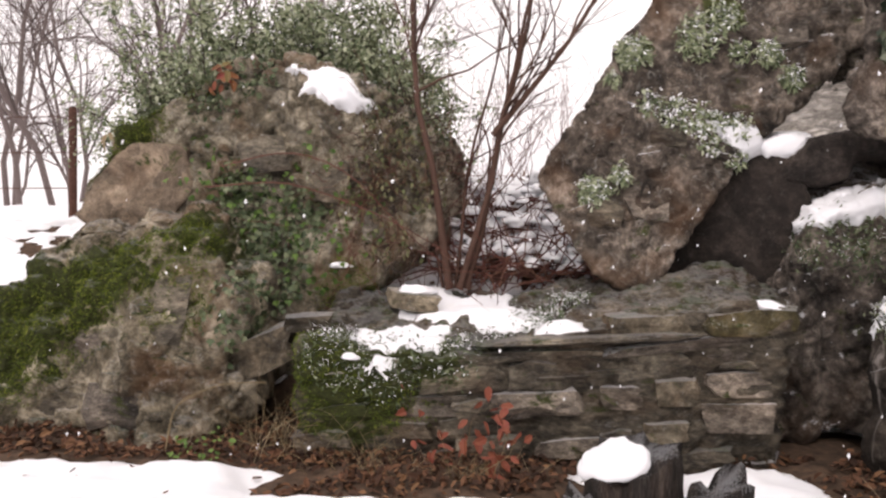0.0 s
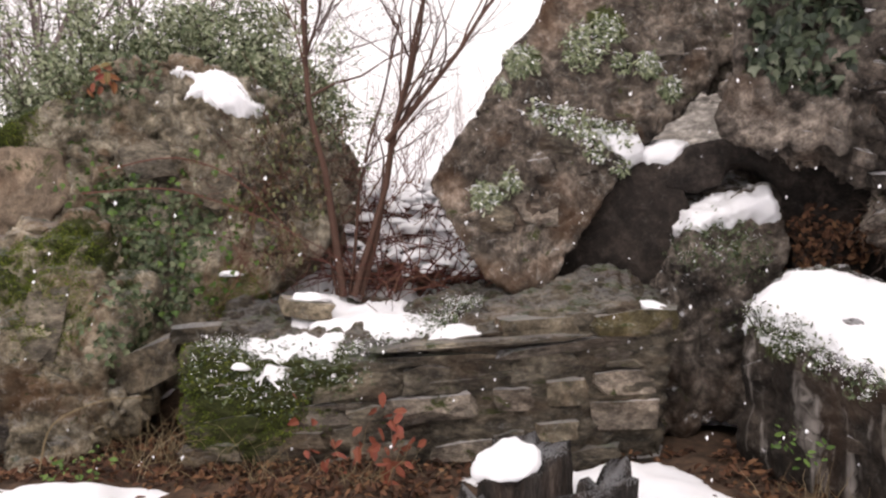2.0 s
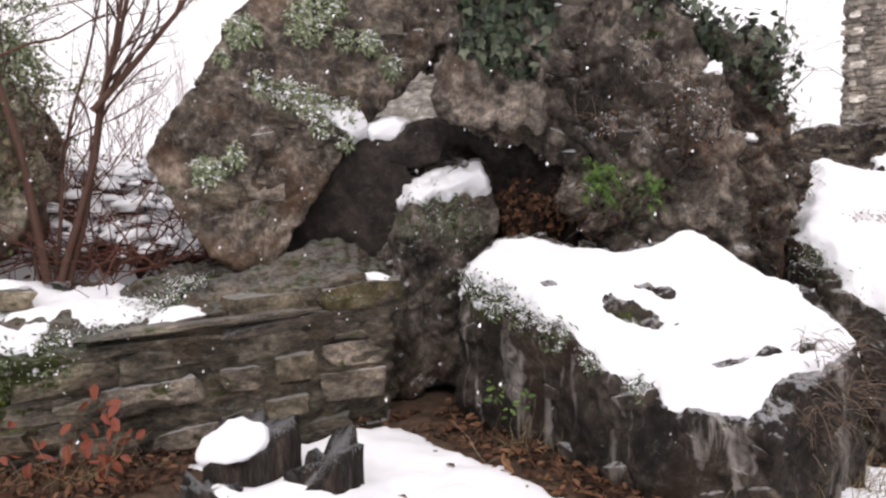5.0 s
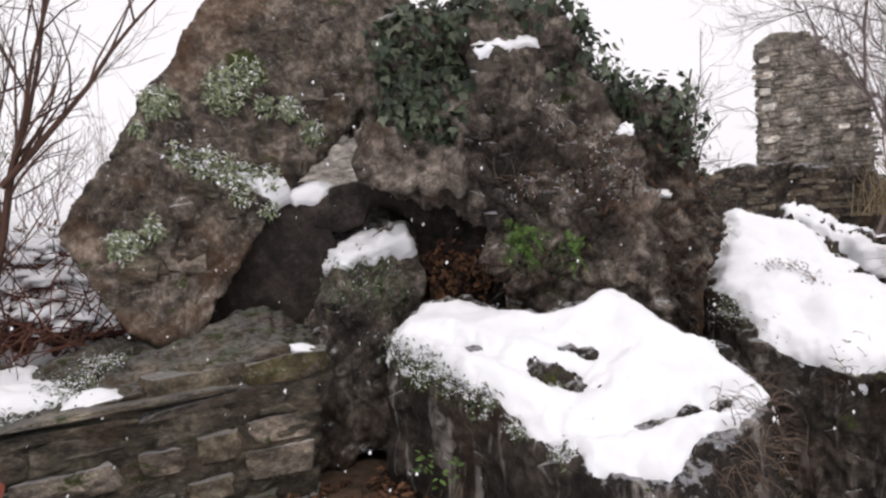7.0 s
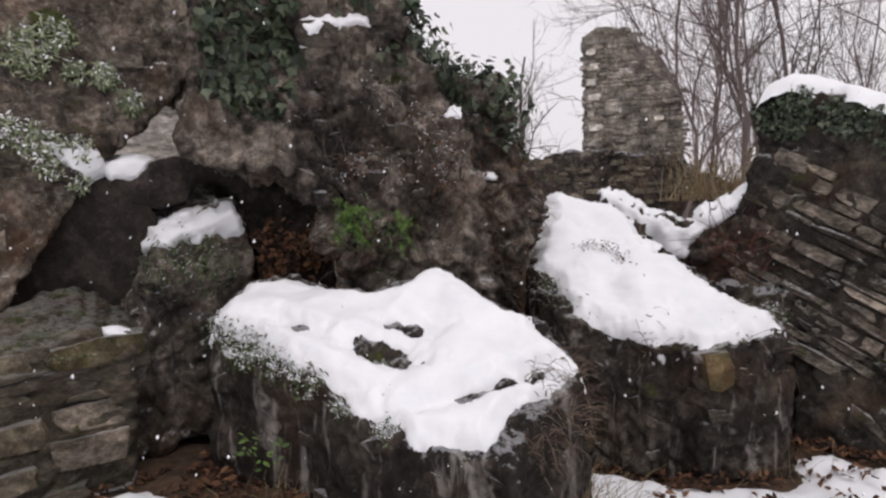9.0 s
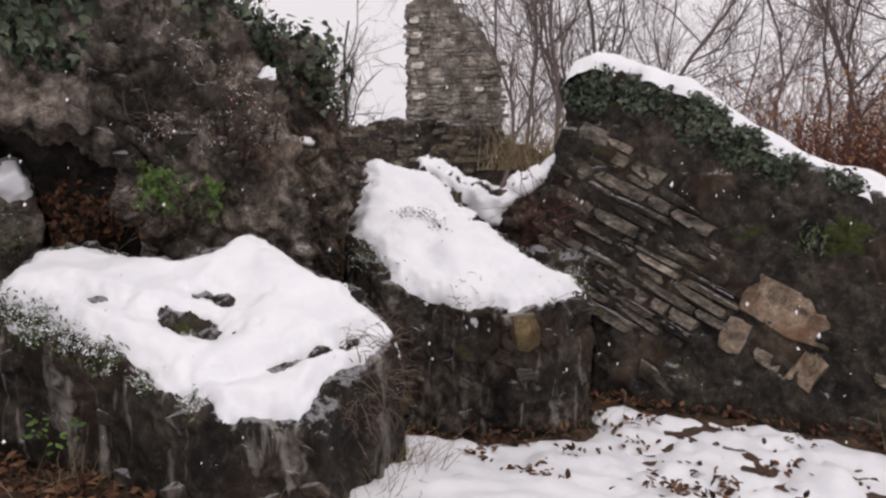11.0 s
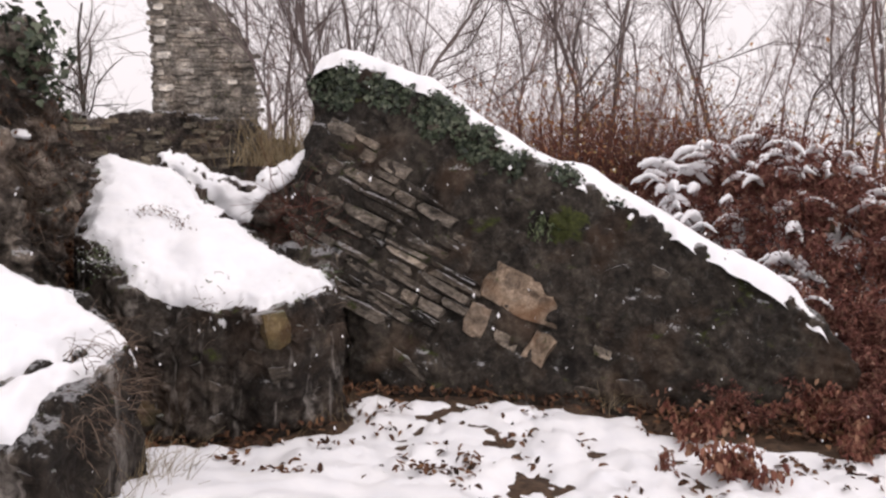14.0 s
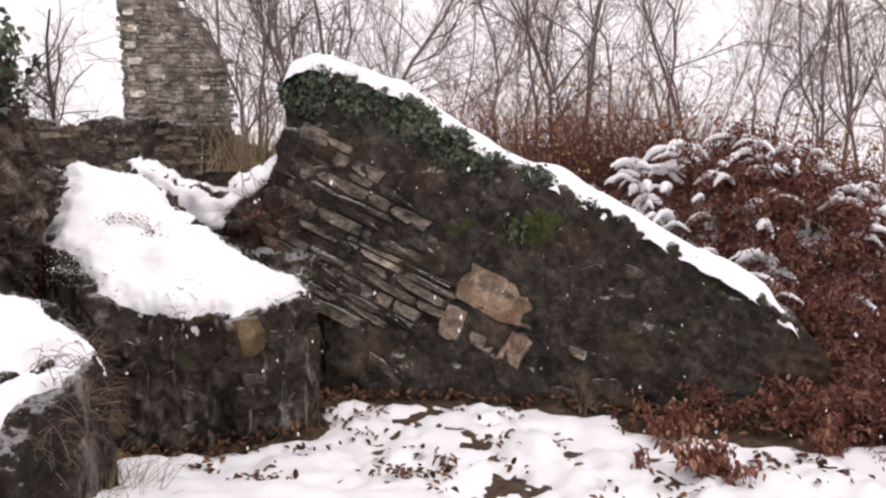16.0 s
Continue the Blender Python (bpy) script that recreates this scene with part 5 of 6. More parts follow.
# ---- sapling and brambles between the fragments ----
def saplings():
    rng = np.random.default_rng(15)
    t = thing("sapling", (-.05, 5.45, .85), "reddish-brown leafless multi-stemmed sapling behind the low wall", "shrub")
    for start, way, length, rad in (((-.10, 5.4, .75), (-.03, .02, 1), 2.9, .034), ((-.02, 5.4, .75), (.17, .02, 1), 2.7, .03), ((.03, 5.45, .75), (.24, .05, 1), 2.6, .028), ((-.06, 5.5, .75), (.07, .05, 1), 2.4, .016), ((-.15, 5.45, .75), (-.2, 0, 1), 2.2, .014)):
        layers = grow(rng, start, way, length, rad, 3, (7, 5, 3), .55, .5, .14, .07, .25)
        part("stem", tubes("stem", layers[0], BARK_RED, 7), t)
        part("crown", tubes("crown", layers[1] + layers[2] + layers[3], BARK_RED, 4), t, kind="stuff")
    fork = branch(rng, (.22, 5.45, 1.95), (.62, .05, .8), 1.9, .026, 7, .06, .02)
    part("limb", tubes("limb", [fork] + [branch(rng, fork[0][k], (rng.normal(.2, .4), rng.normal(0, .3), 1), .8, .01, 5, .15, .05) for k in (1, 2, 3, 4, 5)], BARK_RED, 6), t)
    b = thing("bramble", (-.4, 5.2, .7), "tangle of reddish bramble stems sprawling over the gap", "bramble")
    arcs = []
    for k in range(150):
        x, y = rng.uniform(-1.0, .9), rng.uniform(5.2, 6.6)
        z = float(ground_height(np.array([x]), np.array([y]))[0])
        arcs.append(branch(rng, (x, y, z), (rng.normal(0, .8), rng.normal(-.2, .4), rng.uniform(.3, 1.0)), rng.uniform(.4, 1.3), .006, 7, .22, -.09))
    for k in range(260):
        x, y = rng.uniform(-.1, 1.1), rng.uniform(5.45, 6.5)
        z = max(float(ground_height(np.array([x]), np.array([y]))[0]), .8 + .12 * rng.random())
        arcs.append(branch(rng, (x, y, z), (rng.normal(0, 1), rng.normal(-.2, .4), rng.uniform(.1, .6)), rng.uniform(.3, .8), .008, 6, .25, -.08))
    for k in range(240):
        x, z = rng.uniform(-1.2, -.1), rng.uniform(1.0, 2.1)
        arcs.append(branch(rng, (x, 5.55 + .3 * (z - 1), z), (rng.normal(0, .6), -.7, rng.normal(.2, .5)), rng.uniform(.3, .9), .004, 6, .25, -.06))
    part("tangle", tubes("tangle", arcs, TWIG_RED, 4), b, kind="stuff")
    thin = []
    for k in range(60):
        x, y = rng.uniform(-.3, 1.6), rng.uniform(7.0, 9.5)
        z = float(ground_height(np.array([x]), np.array([y]))[0])
        stem = branch(rng, (x, y, z - .05), (rng.normal(.1, .3), rng.normal(0, .2), 1), rng.uniform(.7, 1.9), .005, 6, .18, .02)
        thin += [stem] + [branch(rng, stem[0][j], (rng.normal(0, .6), rng.normal(0, .4), 1), rng.uniform(.2, .5), .003, 4, .2, 0) for j in (2, 3, 4)]
    tagged(new("brush", tubes("brush", thin, TWIG_FAR, 3)), "thin leafless brush on the snowy slope behind the gap", "brush", kind="stuff")
    lumps = []
    for k in range(130):
        x, y = rng.uniform(-.15, 1.1), rng.uniform(5.6, 7.4)
        z = max(float(ground_height(np.array([x]), np.array([y]))[0]), .85)
        lumps.append(((x, y, z + rng.uniform(.05, .2)), (rng.uniform(.05, .15), rng.uniform(.05, .12), rng.uniform(.03, .06)), rng.uniform(0, 360)))
    tagged(new("snow_pads", pads("snow_pads", lumps, 12)), "small pads of snow caught on bramble stems", "snow", kind="stuff")
    g = thing("bramble", (6.8, 3.1, .7), "dry tangled stems in the snowy gap between two walls", "bramble")
    tangle = []
    for k in range(110):
        x, y = rng.uniform(6.55, 6.95), rng.uniform(2.75, 3.2)
        tangle.append(branch(rng, (x, y, rng.uniform(.7, 1.2)), (rng.normal(0, .7), rng.normal(-.2, .5), rng.uniform(0, 1.0)), rng.uniform(.25, .7), .0045, 6, .25, -.08))
    part("tangle", tubes("tangle", tangle, TWIG_RED, 3), g, kind="stuff")
    for pts in (((-1.75, 4.95, 1.65), (-1.2, 4.8, 1.78), (-.75, 4.8, 1.62), (-.4, 4.9, 1.2), (-.1, 5.1, .95)), ((-1.9, 5.0, 1.5), (-1.2, 4.8, 1.55), (-.5, 4.8, 1.3), (.0, 5.0, 1.0)), ((-1.75, 4.05, -.2), (-1.72, 4.1, .1), (-1.45, 4.2, .22), (-1.2, 4.35, .2))):
        p = np.array(pts)
        k = np.linspace(0, len(p) - 1, 16)
        q = np.stack([np.interp(k, np.arange(len(p)), p[:, a]) for a in range(3)], 1)
        for _ in range(3):
            q[1:-1] = (q[:-2] + 2 * q[1:-1] + q[2:]) / 4
        part("cane", tubes("cane", [(q, np.linspace(.0055, .003, 16))], TWIG_RED if pts[0][2] > 0 else STRAW, 5), b)


# ---- evergreen shrub behind the mossy fragment ----
def shrub():
    rng = np.random.default_rng(23)
    t = thing("evergreen_shrub", (-1.5, 6.9, 1.3), "dense grey-green evergreen shrub behind the mossy fragment", "shrub")
    stems, tips = [], []
    for x0, y0, h, n in ((-2.3, 6.9, 2.5, 30), (-1.7, 7.2, 2.8, 36), (-1.2, 7.0, 2.4, 26), (-2.7, 6.6, 1.8, 18), (-.95, 6.8, 1.7, 18), (-1.6, 6.7, 2.2, 24)):
        for k in range(n):
            s = branch(rng, (x0, y0, 1.0), (rng.normal(0, .33), rng.normal(-.05, .3), 1), h * rng.uniform(.6, 1.05), .014, 7, .14, .03)
            stems.append(s)
            for j in range(2, 7):
                for _ in range(6):
                    w = branch(rng, s[0][j], rng.normal(0, .8, 3) + np.array((0, 0, .25)), rng.uniform(.15, .42), .004, 4, .25, 0)
                    stems.append(w)
                    tips.append(w[0])
    part("framework", tubes("framework", stems, BARK, 3), t, kind="stuff")
    tips = np.concatenate(tips)
    P = np.repeat(tips, 6, axis=0) + rng.normal(0, .05, (len(tips) * 6, 3))
    part("foliage", leaf_mesh("foliage", P, rng.normal(0, .6, (len(P), 3)) + np.array((0, -.5, .6)), .05, SHRUB_LEAF, OVAL, .3, .2, 31), t, kind="stuff")


# ---- ivy, ferns, moss and tufts on the masonry ----
def growth():
    def clad(key, name, label, category, count, spots, size, mat, shape=IVY, hang=.7, seed=1, out=.07, facing=None, stems=0):
        me = ROCKS[key][1]
        P, N = sample(me, count, spots, seed, facing, out)
        t = thing(name, tuple(P.mean(0)), label, category)
        part("foliage", leaf_mesh("foliage", P, N, size, mat, shape, hang, .2, seed), t, kind="stuff")
        if stems:
            rng = np.random.default_rng(seed)
            Q, M = sample(me, stems, spots, seed + 1, facing, .01)
            part("vine", tubes("vine", [branch(rng, q, n * .5 + np.array((0, 0, .4)) + rng.normal(0, .5, 3), rng.uniform(.1, .3), .004, 5, .25, -.1) for q, n in zip(Q, M)], BARK, 3), t, kind="stuff")

    clad("A1", "ivy", "dark green ivy trailing over the mossy fragment", "ivy", 1000, ((-1.78, 5.49, 1.45, .3), (-1.5, 5.49, 1.08, .4), (-1.35, 5.5, 1.3, .3), (-1.5, 5.4, .8, .35)), .05, BUSH_LEAF, seed=2, facing=(0, -1, 0), stems=60)
    clad("A2", "ivy", "dark green ivy low on the mossy boulder", "ivy", 200, ((-1.45, 4.9, .75, .35), (-1.6, 4.8, .5, .3)), .05, BUSH_LEAF, seed=3, facing=(0, -1, 0))
    clad("A1", "ivy", "grey-green ivy along the crest of the mossy fragment", "ivy", 900, ((-1.7, 5.6, 2.45, .25), (-2.1, 5.5, 2.3, .3), (-.7, 5.7, 2.2, .22), (-.4, 5.7, 1.95, .25)), .05, BUSH_LEAF, OVAL, seed=4, out=.09, stems=60)
    clad("A1", "thicket", "brown and green leafy thicket on the flank of the mossy fragment", "plant", 900, ((-.55, 5.5, 1.95, .35), (-.45, 5.5, 1.55, .35), (-.75, 5.45, 1.5, .3), (-.6, 5.4, 1.1, .3)), .042, THICKET, OVAL, seed=34, out=.16, facing=(0, -1, 0), stems=260)
    clad("A1", "ivy", "pale green leaves scattered on the mossy fragment", "ivy", 300, ((-1.7, 5.4, 1.3, .5), (-1.3, 5.4, .9, .45), (-2.1, 5.4, 1.7, .35), (-.9, 5.4, 1.3, .4), (-1.2, 5.4, 1.7, .3)), .05, FERN_LEAF, IVY, seed=35, out=.1, facing=(0, -1, 0))
    clad("E", "ivy", "glossy dark ivy hanging from the overhanging wall", "ivy", 620, ((2.85, 4.25, 2.8, .38), (2.82, 4.3, 2.45, .3), (2.98, 4.2, 2.3, .2), (3.1, 4.15, 3.05, .28), (3.15, 4.15, 2.6, .15)), .085, IVY_LEAF, seed=5, out=.08, stems=60)
    clad("E", "ivy", "upright ivy bush on the crown of the overhanging wall", "ivy", 900, ((3.8, 4.05, 3.05, .38), (3.98, 3.95, 2.7, .25), (3.3, 4.5, 3.2, .4), (3.6, 4.4, 3.25, .35)), .075, IVY_LEAF, seed=6, out=.3, stems=140)
    clad("E2", "ivy", "ivy draped over the bedded wall end", "ivy", 900, ((4.4, 4.2, 2.5, .45), (4.75, 3.75, 2.3, .3), (4.9, 3.8, 2.0, .2), (4.6, 4.1, 2.5, .4)), .07, IVY_LEAF, seed=7, out=.22, stems=90)
    clad("E2", "dry_vine", "dry brown stems and leaves hanging over bedded stone", "vine", 500, ((4.6, 3.8, 1.7, .6), (4.7, 3.7, 1.2, .5)), .05, DRY_LEAF, SLIM, seed=8, out=.06, stems=220)
    clad("H", "ivy", "dark ivy matted over the top corner of the sloping wall", "ivy", 2600, ((7.2, 2.75, 2.25, .33), (7.15, 2.2, 2.15, .27), (7.15, 1.75, 1.9, .28), (7.1, 1.4, 1.7, .25), (7.15, 1.1, 1.52, .22), (7.15, .6, 1.45, .22), (7.2, .2, 1.2, .15)), .045, IVY_LEAF, seed=9, out=.05, facing=(-1, 0, .2))
    clad("G", "grass_tuft", "dark grass tips poking through the snow on the block", "plant", 360, ((5.54, 3.48, 1.14, 0.13), (5.55, 3.30, 1.05, 0.13), (6.10, 3.59, 1.47, 0.10), (6.08, 3.41, 1.37, 0.10), (6.05, 3.25, 1.28, 0.10), (6.01, 3.05, 1.16, 0.10), (5.93, 2.73, 0.96, 0.10), (5.42, 3.57, 1.13, 0.10)), .032, DRY_LEAF, SLIM, -.3, seed=29, out=.13)
    clad("L", "dry_vine", "dead brown leaves gathered in the mouth of the hollow", "leaves", 420, ((3.30, 4.85, 1.27, .22), (3.51, 4.78, 1.18, .22), (3.21, 4.88, 1.12, .22)), .055, DRY_LEAF, OVAL, .4, seed=30, out=.12)
    clad("H", "grass_tuft", "green tuft growing out of the sloping wall", "plant", 90, ((7.05, .8, .92, .17),), .06, BUSH_LEAF, SLIM, seed=10, out=.08, facing=(-1, 0, 0))
    for key, spots, label, seed in (("C", ((1.25, 5.3, 2.54, .14), (1.1, 5.2, 2.35, .08)), "snow-dusted tuft on the edge of the leaning slab", 11),
                                    ("C", ((1.72, 5.32, 2.66, .2), (1.9, 5.3, 2.8, .14), (2.0, 5.3, 2.55, .1)), "snow-dusted plants high on the leaning slab", 12),
                                    ("C", ((2.2, 5.29, 2.52, .1), (2.37, 5.26, 2.35, .1)), "small snow-dusted tuft on the leaning slab", 13),
                                    ("C", ((1.36, 5.23, 2.15, .11), (1.55, 5.21, 2.08, .15), (1.75, 5.2, 2.0, .17), (1.98, 5.2, 1.98, .13), (1.8, 5.18, 1.86, .12), (1.98, 5.16, 1.76, .1)), "snow-covered creeping plants across the leaning slab", 14),
                                    ("C", ((.97, 5.12, 1.51, .12), (1.15, 5.12, 1.62, .08)), "thin tuft low on the leaning slab", 15),
                                    ("B", ((.55, 4.75, .75, .3), (.75, 4.9, .8, .25), (.3, 4.45, .62, .2), (.05, 4.4, .58, .15)), "low snow-dusted plants on top of the low wall", 27),
                                    ("D", ((2.6, 4.8, 1.25, .3), (2.45, 4.85, 1.2, .25), (2.75, 4.8, 1.1, .25)), "snow-dusted low plants under a snowy ledge", 16),
                                    ("B", ((-.4, 4.25, .38, .35), (-.7, 4.3, .42, .3), (.0, 4.25, .42, .25)), "low green plants on the mossy end of the low wall", 17),
                                    ("F", ((2.45, 3.95, .78, .2), (2.6, 3.5, .6, .16), (2.55, 3.75, .68, .18), (2.75, 3.0, .42, .12), (2.85, 2.7, .33, .1), (2.68, 3.25, .5, .12)), "snow-dusted fringe of small plants along the block's edge", 18),
                                    ("G", ((5.0, 3.6, .85, .2), (5.1, 3.2, .75, .2), (5.35, 2.75, .6, .2), (5.6, 2.4, .55, .2), (6.0, 2.3, .6, .25)), "dark fringe of small plants along the snowy block", 19)):
        clad(key, "creeping_plant", label, "plant", 700, spots, .055 if key == "C" else .04, SHRUB_LEAF if key == "C" else BUSH_LEAF, SLIM, .45, seed, .06)
        P, N = sample(ROCKS[key][1], 2600 if seed == 18 else 700 if seed == 14 else 260 if key == 'C' else 1000, spots, seed + 50, (0, -.3, .9), .06) if key != 'D' else sample(ROCKS[key][1], 260, spots, seed + 50, (0, 0, 1), .06)
        ob = new("snow_dusting", leaf_mesh("snow_dusting", P + np.array((0, 0, .015)), np.tile((0, -.3, 1.0), (len(P), 1)), .042 if key == 'C' else .019, SNOW, SLIM, .45 if key == 'C' else .3, .1, seed))
        tagged(ob, "flecks of snow caught on small plants", "snow", kind="stuff")
    # rime, dead leaves and low green on the overhanging wall
    clad("E", "dry_vine", "dead brown leaves and thin stems matted on the overhanging wall", "vine", 420, ((3.85, 3.75, 1.95, .35), (4.05, 3.7, 1.75, .3), (3.5, 3.95, 1.85, .25), (3.4, 4.0, 1.2, .3)), .045, DRY_LEAF, SLIM, seed=71, out=.05, stems=170)
    clad("E", "creeping_plant", "dark green plants under the ferns on the overhanging wall", "plant", 320, ((3.5, 3.92, 1.4, .22), (3.75, 3.85, 1.3, .18)), .055, BUSH_LEAF, SLIM, .6, 72, .08)
    P, N = sample(ROCKS["E"][1], 500, ((3.5, 3.95, 1.88, .2), (3.85, 3.75, 2.05, .3), (3.7, 3.85, 2.3, .2), (4.05, 3.68, 1.85, .25), (3.7, 3.85, 1.75, .2)), 73, (0, -.8, .5), .02)
    tagged(new("snow_dusting", leaf_mesh("snow_dusting", P, N + np.array((0, -.2, .6)), .018, SNOW, SLIM, .3, .15, 74)), "thin rime of snow on the rough overhanging wall", "snow", kind="stuff")
    # dry roots and grass hanging over broken ends
    rng = np.random.default_rng(58)
    for key, spots, n, label in (("F", ((3.85, 2.3, .35, .35), (4.05, 2.45, .3, .35), (3.6, 2.15, .2, .3), (4.2, 2.7, .4, .3)), 340, "dry brown roots and grass hanging over the block's end"), ("E", ((3.9, 3.7, 1.3, .5), (3.6, 3.9, 1.9, .5), (4.1, 3.7, 1.7, .4), (3.3, 4.0, 1.15, .4)), 380, "thin dry roots hanging on the dark overhanging wall"),
                                 ("E2", ((4.7, 3.7, 1.5, .6), (4.6, 3.8, 1.0, .5), (4.9, 3.6, 1.8, .4)), 420, "dry roots and stems hanging down the bedded wall end"), ("G", ((5.9, 2.3, .4, .4), (5.3, 2.8, .4, .3)), 160, "dry grass on the dark block")):
        Q, M = sample(ROCKS[key][1], n, spots, 59, None, .01)
        stems = [branch(rng, q + np.array((0, 0, .04)), nn * .5 + np.array((0, 0, .1)) + rng.normal(0, .3, 3), rng.uniform(.06, .2), rng.uniform(.0018, .0038), 6, .15, -.22) for q, nn in zip(Q, M)]
        tagged(new("dry_roots", tubes("dry_roots", stems, DEAD_STEM, 3)), label, "roots", kind="stuff")
    for place, mat, n, label in (((-1.95, 5.42, 2.42), RUST_LEAF, 16, "bunch of orange-brown withered leaves at the crest"), ((-2.95, 5.7, 1.98), STRAW, 12, "few yellowed leaves beside the mossy crest")):
        t = thing("leaf_bunch", place, label, "leaves")
        p = np.array(place) + np.random.default_rng(n).normal(0, .06, (n, 3))
        part("foliage", leaf_mesh("foliage", p, np.tile((0, -1.0, .3), (n, 1)), .1, mat, OVAL, .6, .3, n), t, kind="stuff")
    # green fern under the overhang
    rng = np.random.default_rng(61)
    t = thing("fern", (3.45, 3.95, 1.4), "bright green fern growing beneath the overhang", "fern")
    for k in range(26):
        x = rng.choice([3.35, 3.45, 3.55, 3.8], p=[.3, .3, .25, .15])
        s = branch(rng, (x, 3.98 - .3 * (x - 3.45), 1.42 + rng.normal(0, .06)), (rng.normal(0, .6), -.6, rng.normal(.1, .4)), rng.uniform(.16, .34), .004, 9, .08, -.12)
        P, N, Z = [], [], []
        for j in range(1, 9):
            for side in (-1, 1):
                P.append(s[0][j]), Z.append(.07 * (1 - j / 10))
        P = np.array(P)
        part("frond", leaf_mesh("frond", np.repeat(P, 2, 0), np.tile((0, -.8, .5), (len(P) * 2, 1)), np.repeat(Z, 2), FERN_LEAF, SLIM, .1, .1, 600 + k), t)
    # moss cushions
    for key, spots, n, seed in (("A2", ((-2.96, 4.58, .48, .5), (-2.57, 4.78, .79, .4), (-2.28, 4.8, .96, .35), (-1.97, 4.94, 1.13, .3), (-1.98, 4.7, .62, .3), (-3.2, 4.6, .2, .4), (-2.0, 4.7, .9, .3)), 16000, 71),
                                ("A1", ((-2.9, 5.35, 1.7, .3), (-2.6, 5.4, 2.05, .3), (-2.2, 5.45, 2.3, .25), (-1.9, 5.4, 1.05, .3), (-.9, 5.4, .75, .3)), 7000, 72), ("B", ((-.8, 4.2, .2, .4), (-.3, 4.2, .1, .3), (-.95, 4.25, .4, .25)), 4000, 73)):
        P, N = sample(ROCKS[key][1], n, spots, seed, None, .012)
        tagged(new("moss", leaf_mesh("moss", P, N * .3 + np.random.default_rng(seed).normal(0, .6, P.shape), .024, MOSS, SLIM, 0, .1, seed)), "green cushions of moss on old mortar", "moss", kind="stuff")


# ---- bracken, litter, creeper, grass, stump, fence ----
def frond_mesh(seed, length=.7):
    rng = np.random.default_rng(seed)
    s = branch(rng, (0, 0, 0), (rng.normal(.3, .2), 0, 1), length, .006, 12, .06, -.16, .4)
    P = np.repeat(s[0][2:], 13, 0) + rng.normal(0, .045, (130, 3))
    leaves = leaf_mesh("frond", P, rng.normal(0, .6, (130, 3)) + np.array((0, 0, .5)), np.repeat(np.linspace(.115, .04, 10), 13), BRACKEN, SLIM, .45, .2, seed)
    bm = bmesh.new()
    bm.from_mesh(leaves), bm.from_mesh(tubes("rib", [s], BRACKEN, 3))
    me = bpy.data.meshes.new("frond")
    bm.to_mesh(me), bm.free()
    me.materials.append(BRACKEN)
    return me


def droop_mesh(seed):
    """A withered stalk with broad drooping leaves."""
    rng = np.random.default_rng(seed)
    s = branch(rng, (0, 0, 0), (rng.normal(0, .3), rng.normal(0, .3), 1), .5, .006, 9, .1, -.1, .4)
    P = np.repeat(s[0][2:], 7, 0)
    P = P + rng.normal(0, .04, P.shape)
    leaves = leaf_mesh("frond", P, rng.normal(0, 1, P.shape) * np.array((1, 1, .4)), .085, WITHERED, OVAL, .8, .45, seed)
    bm = bmesh.new()
    bm.from_mesh(leaves), bm.from_mesh(tubes("rib", [s], WITHERED, 3))
    me = bpy.data.meshes.new("frond")
    bm.to_mesh(me), bm.free()
    me.materials.append(WITHERED)
    return me


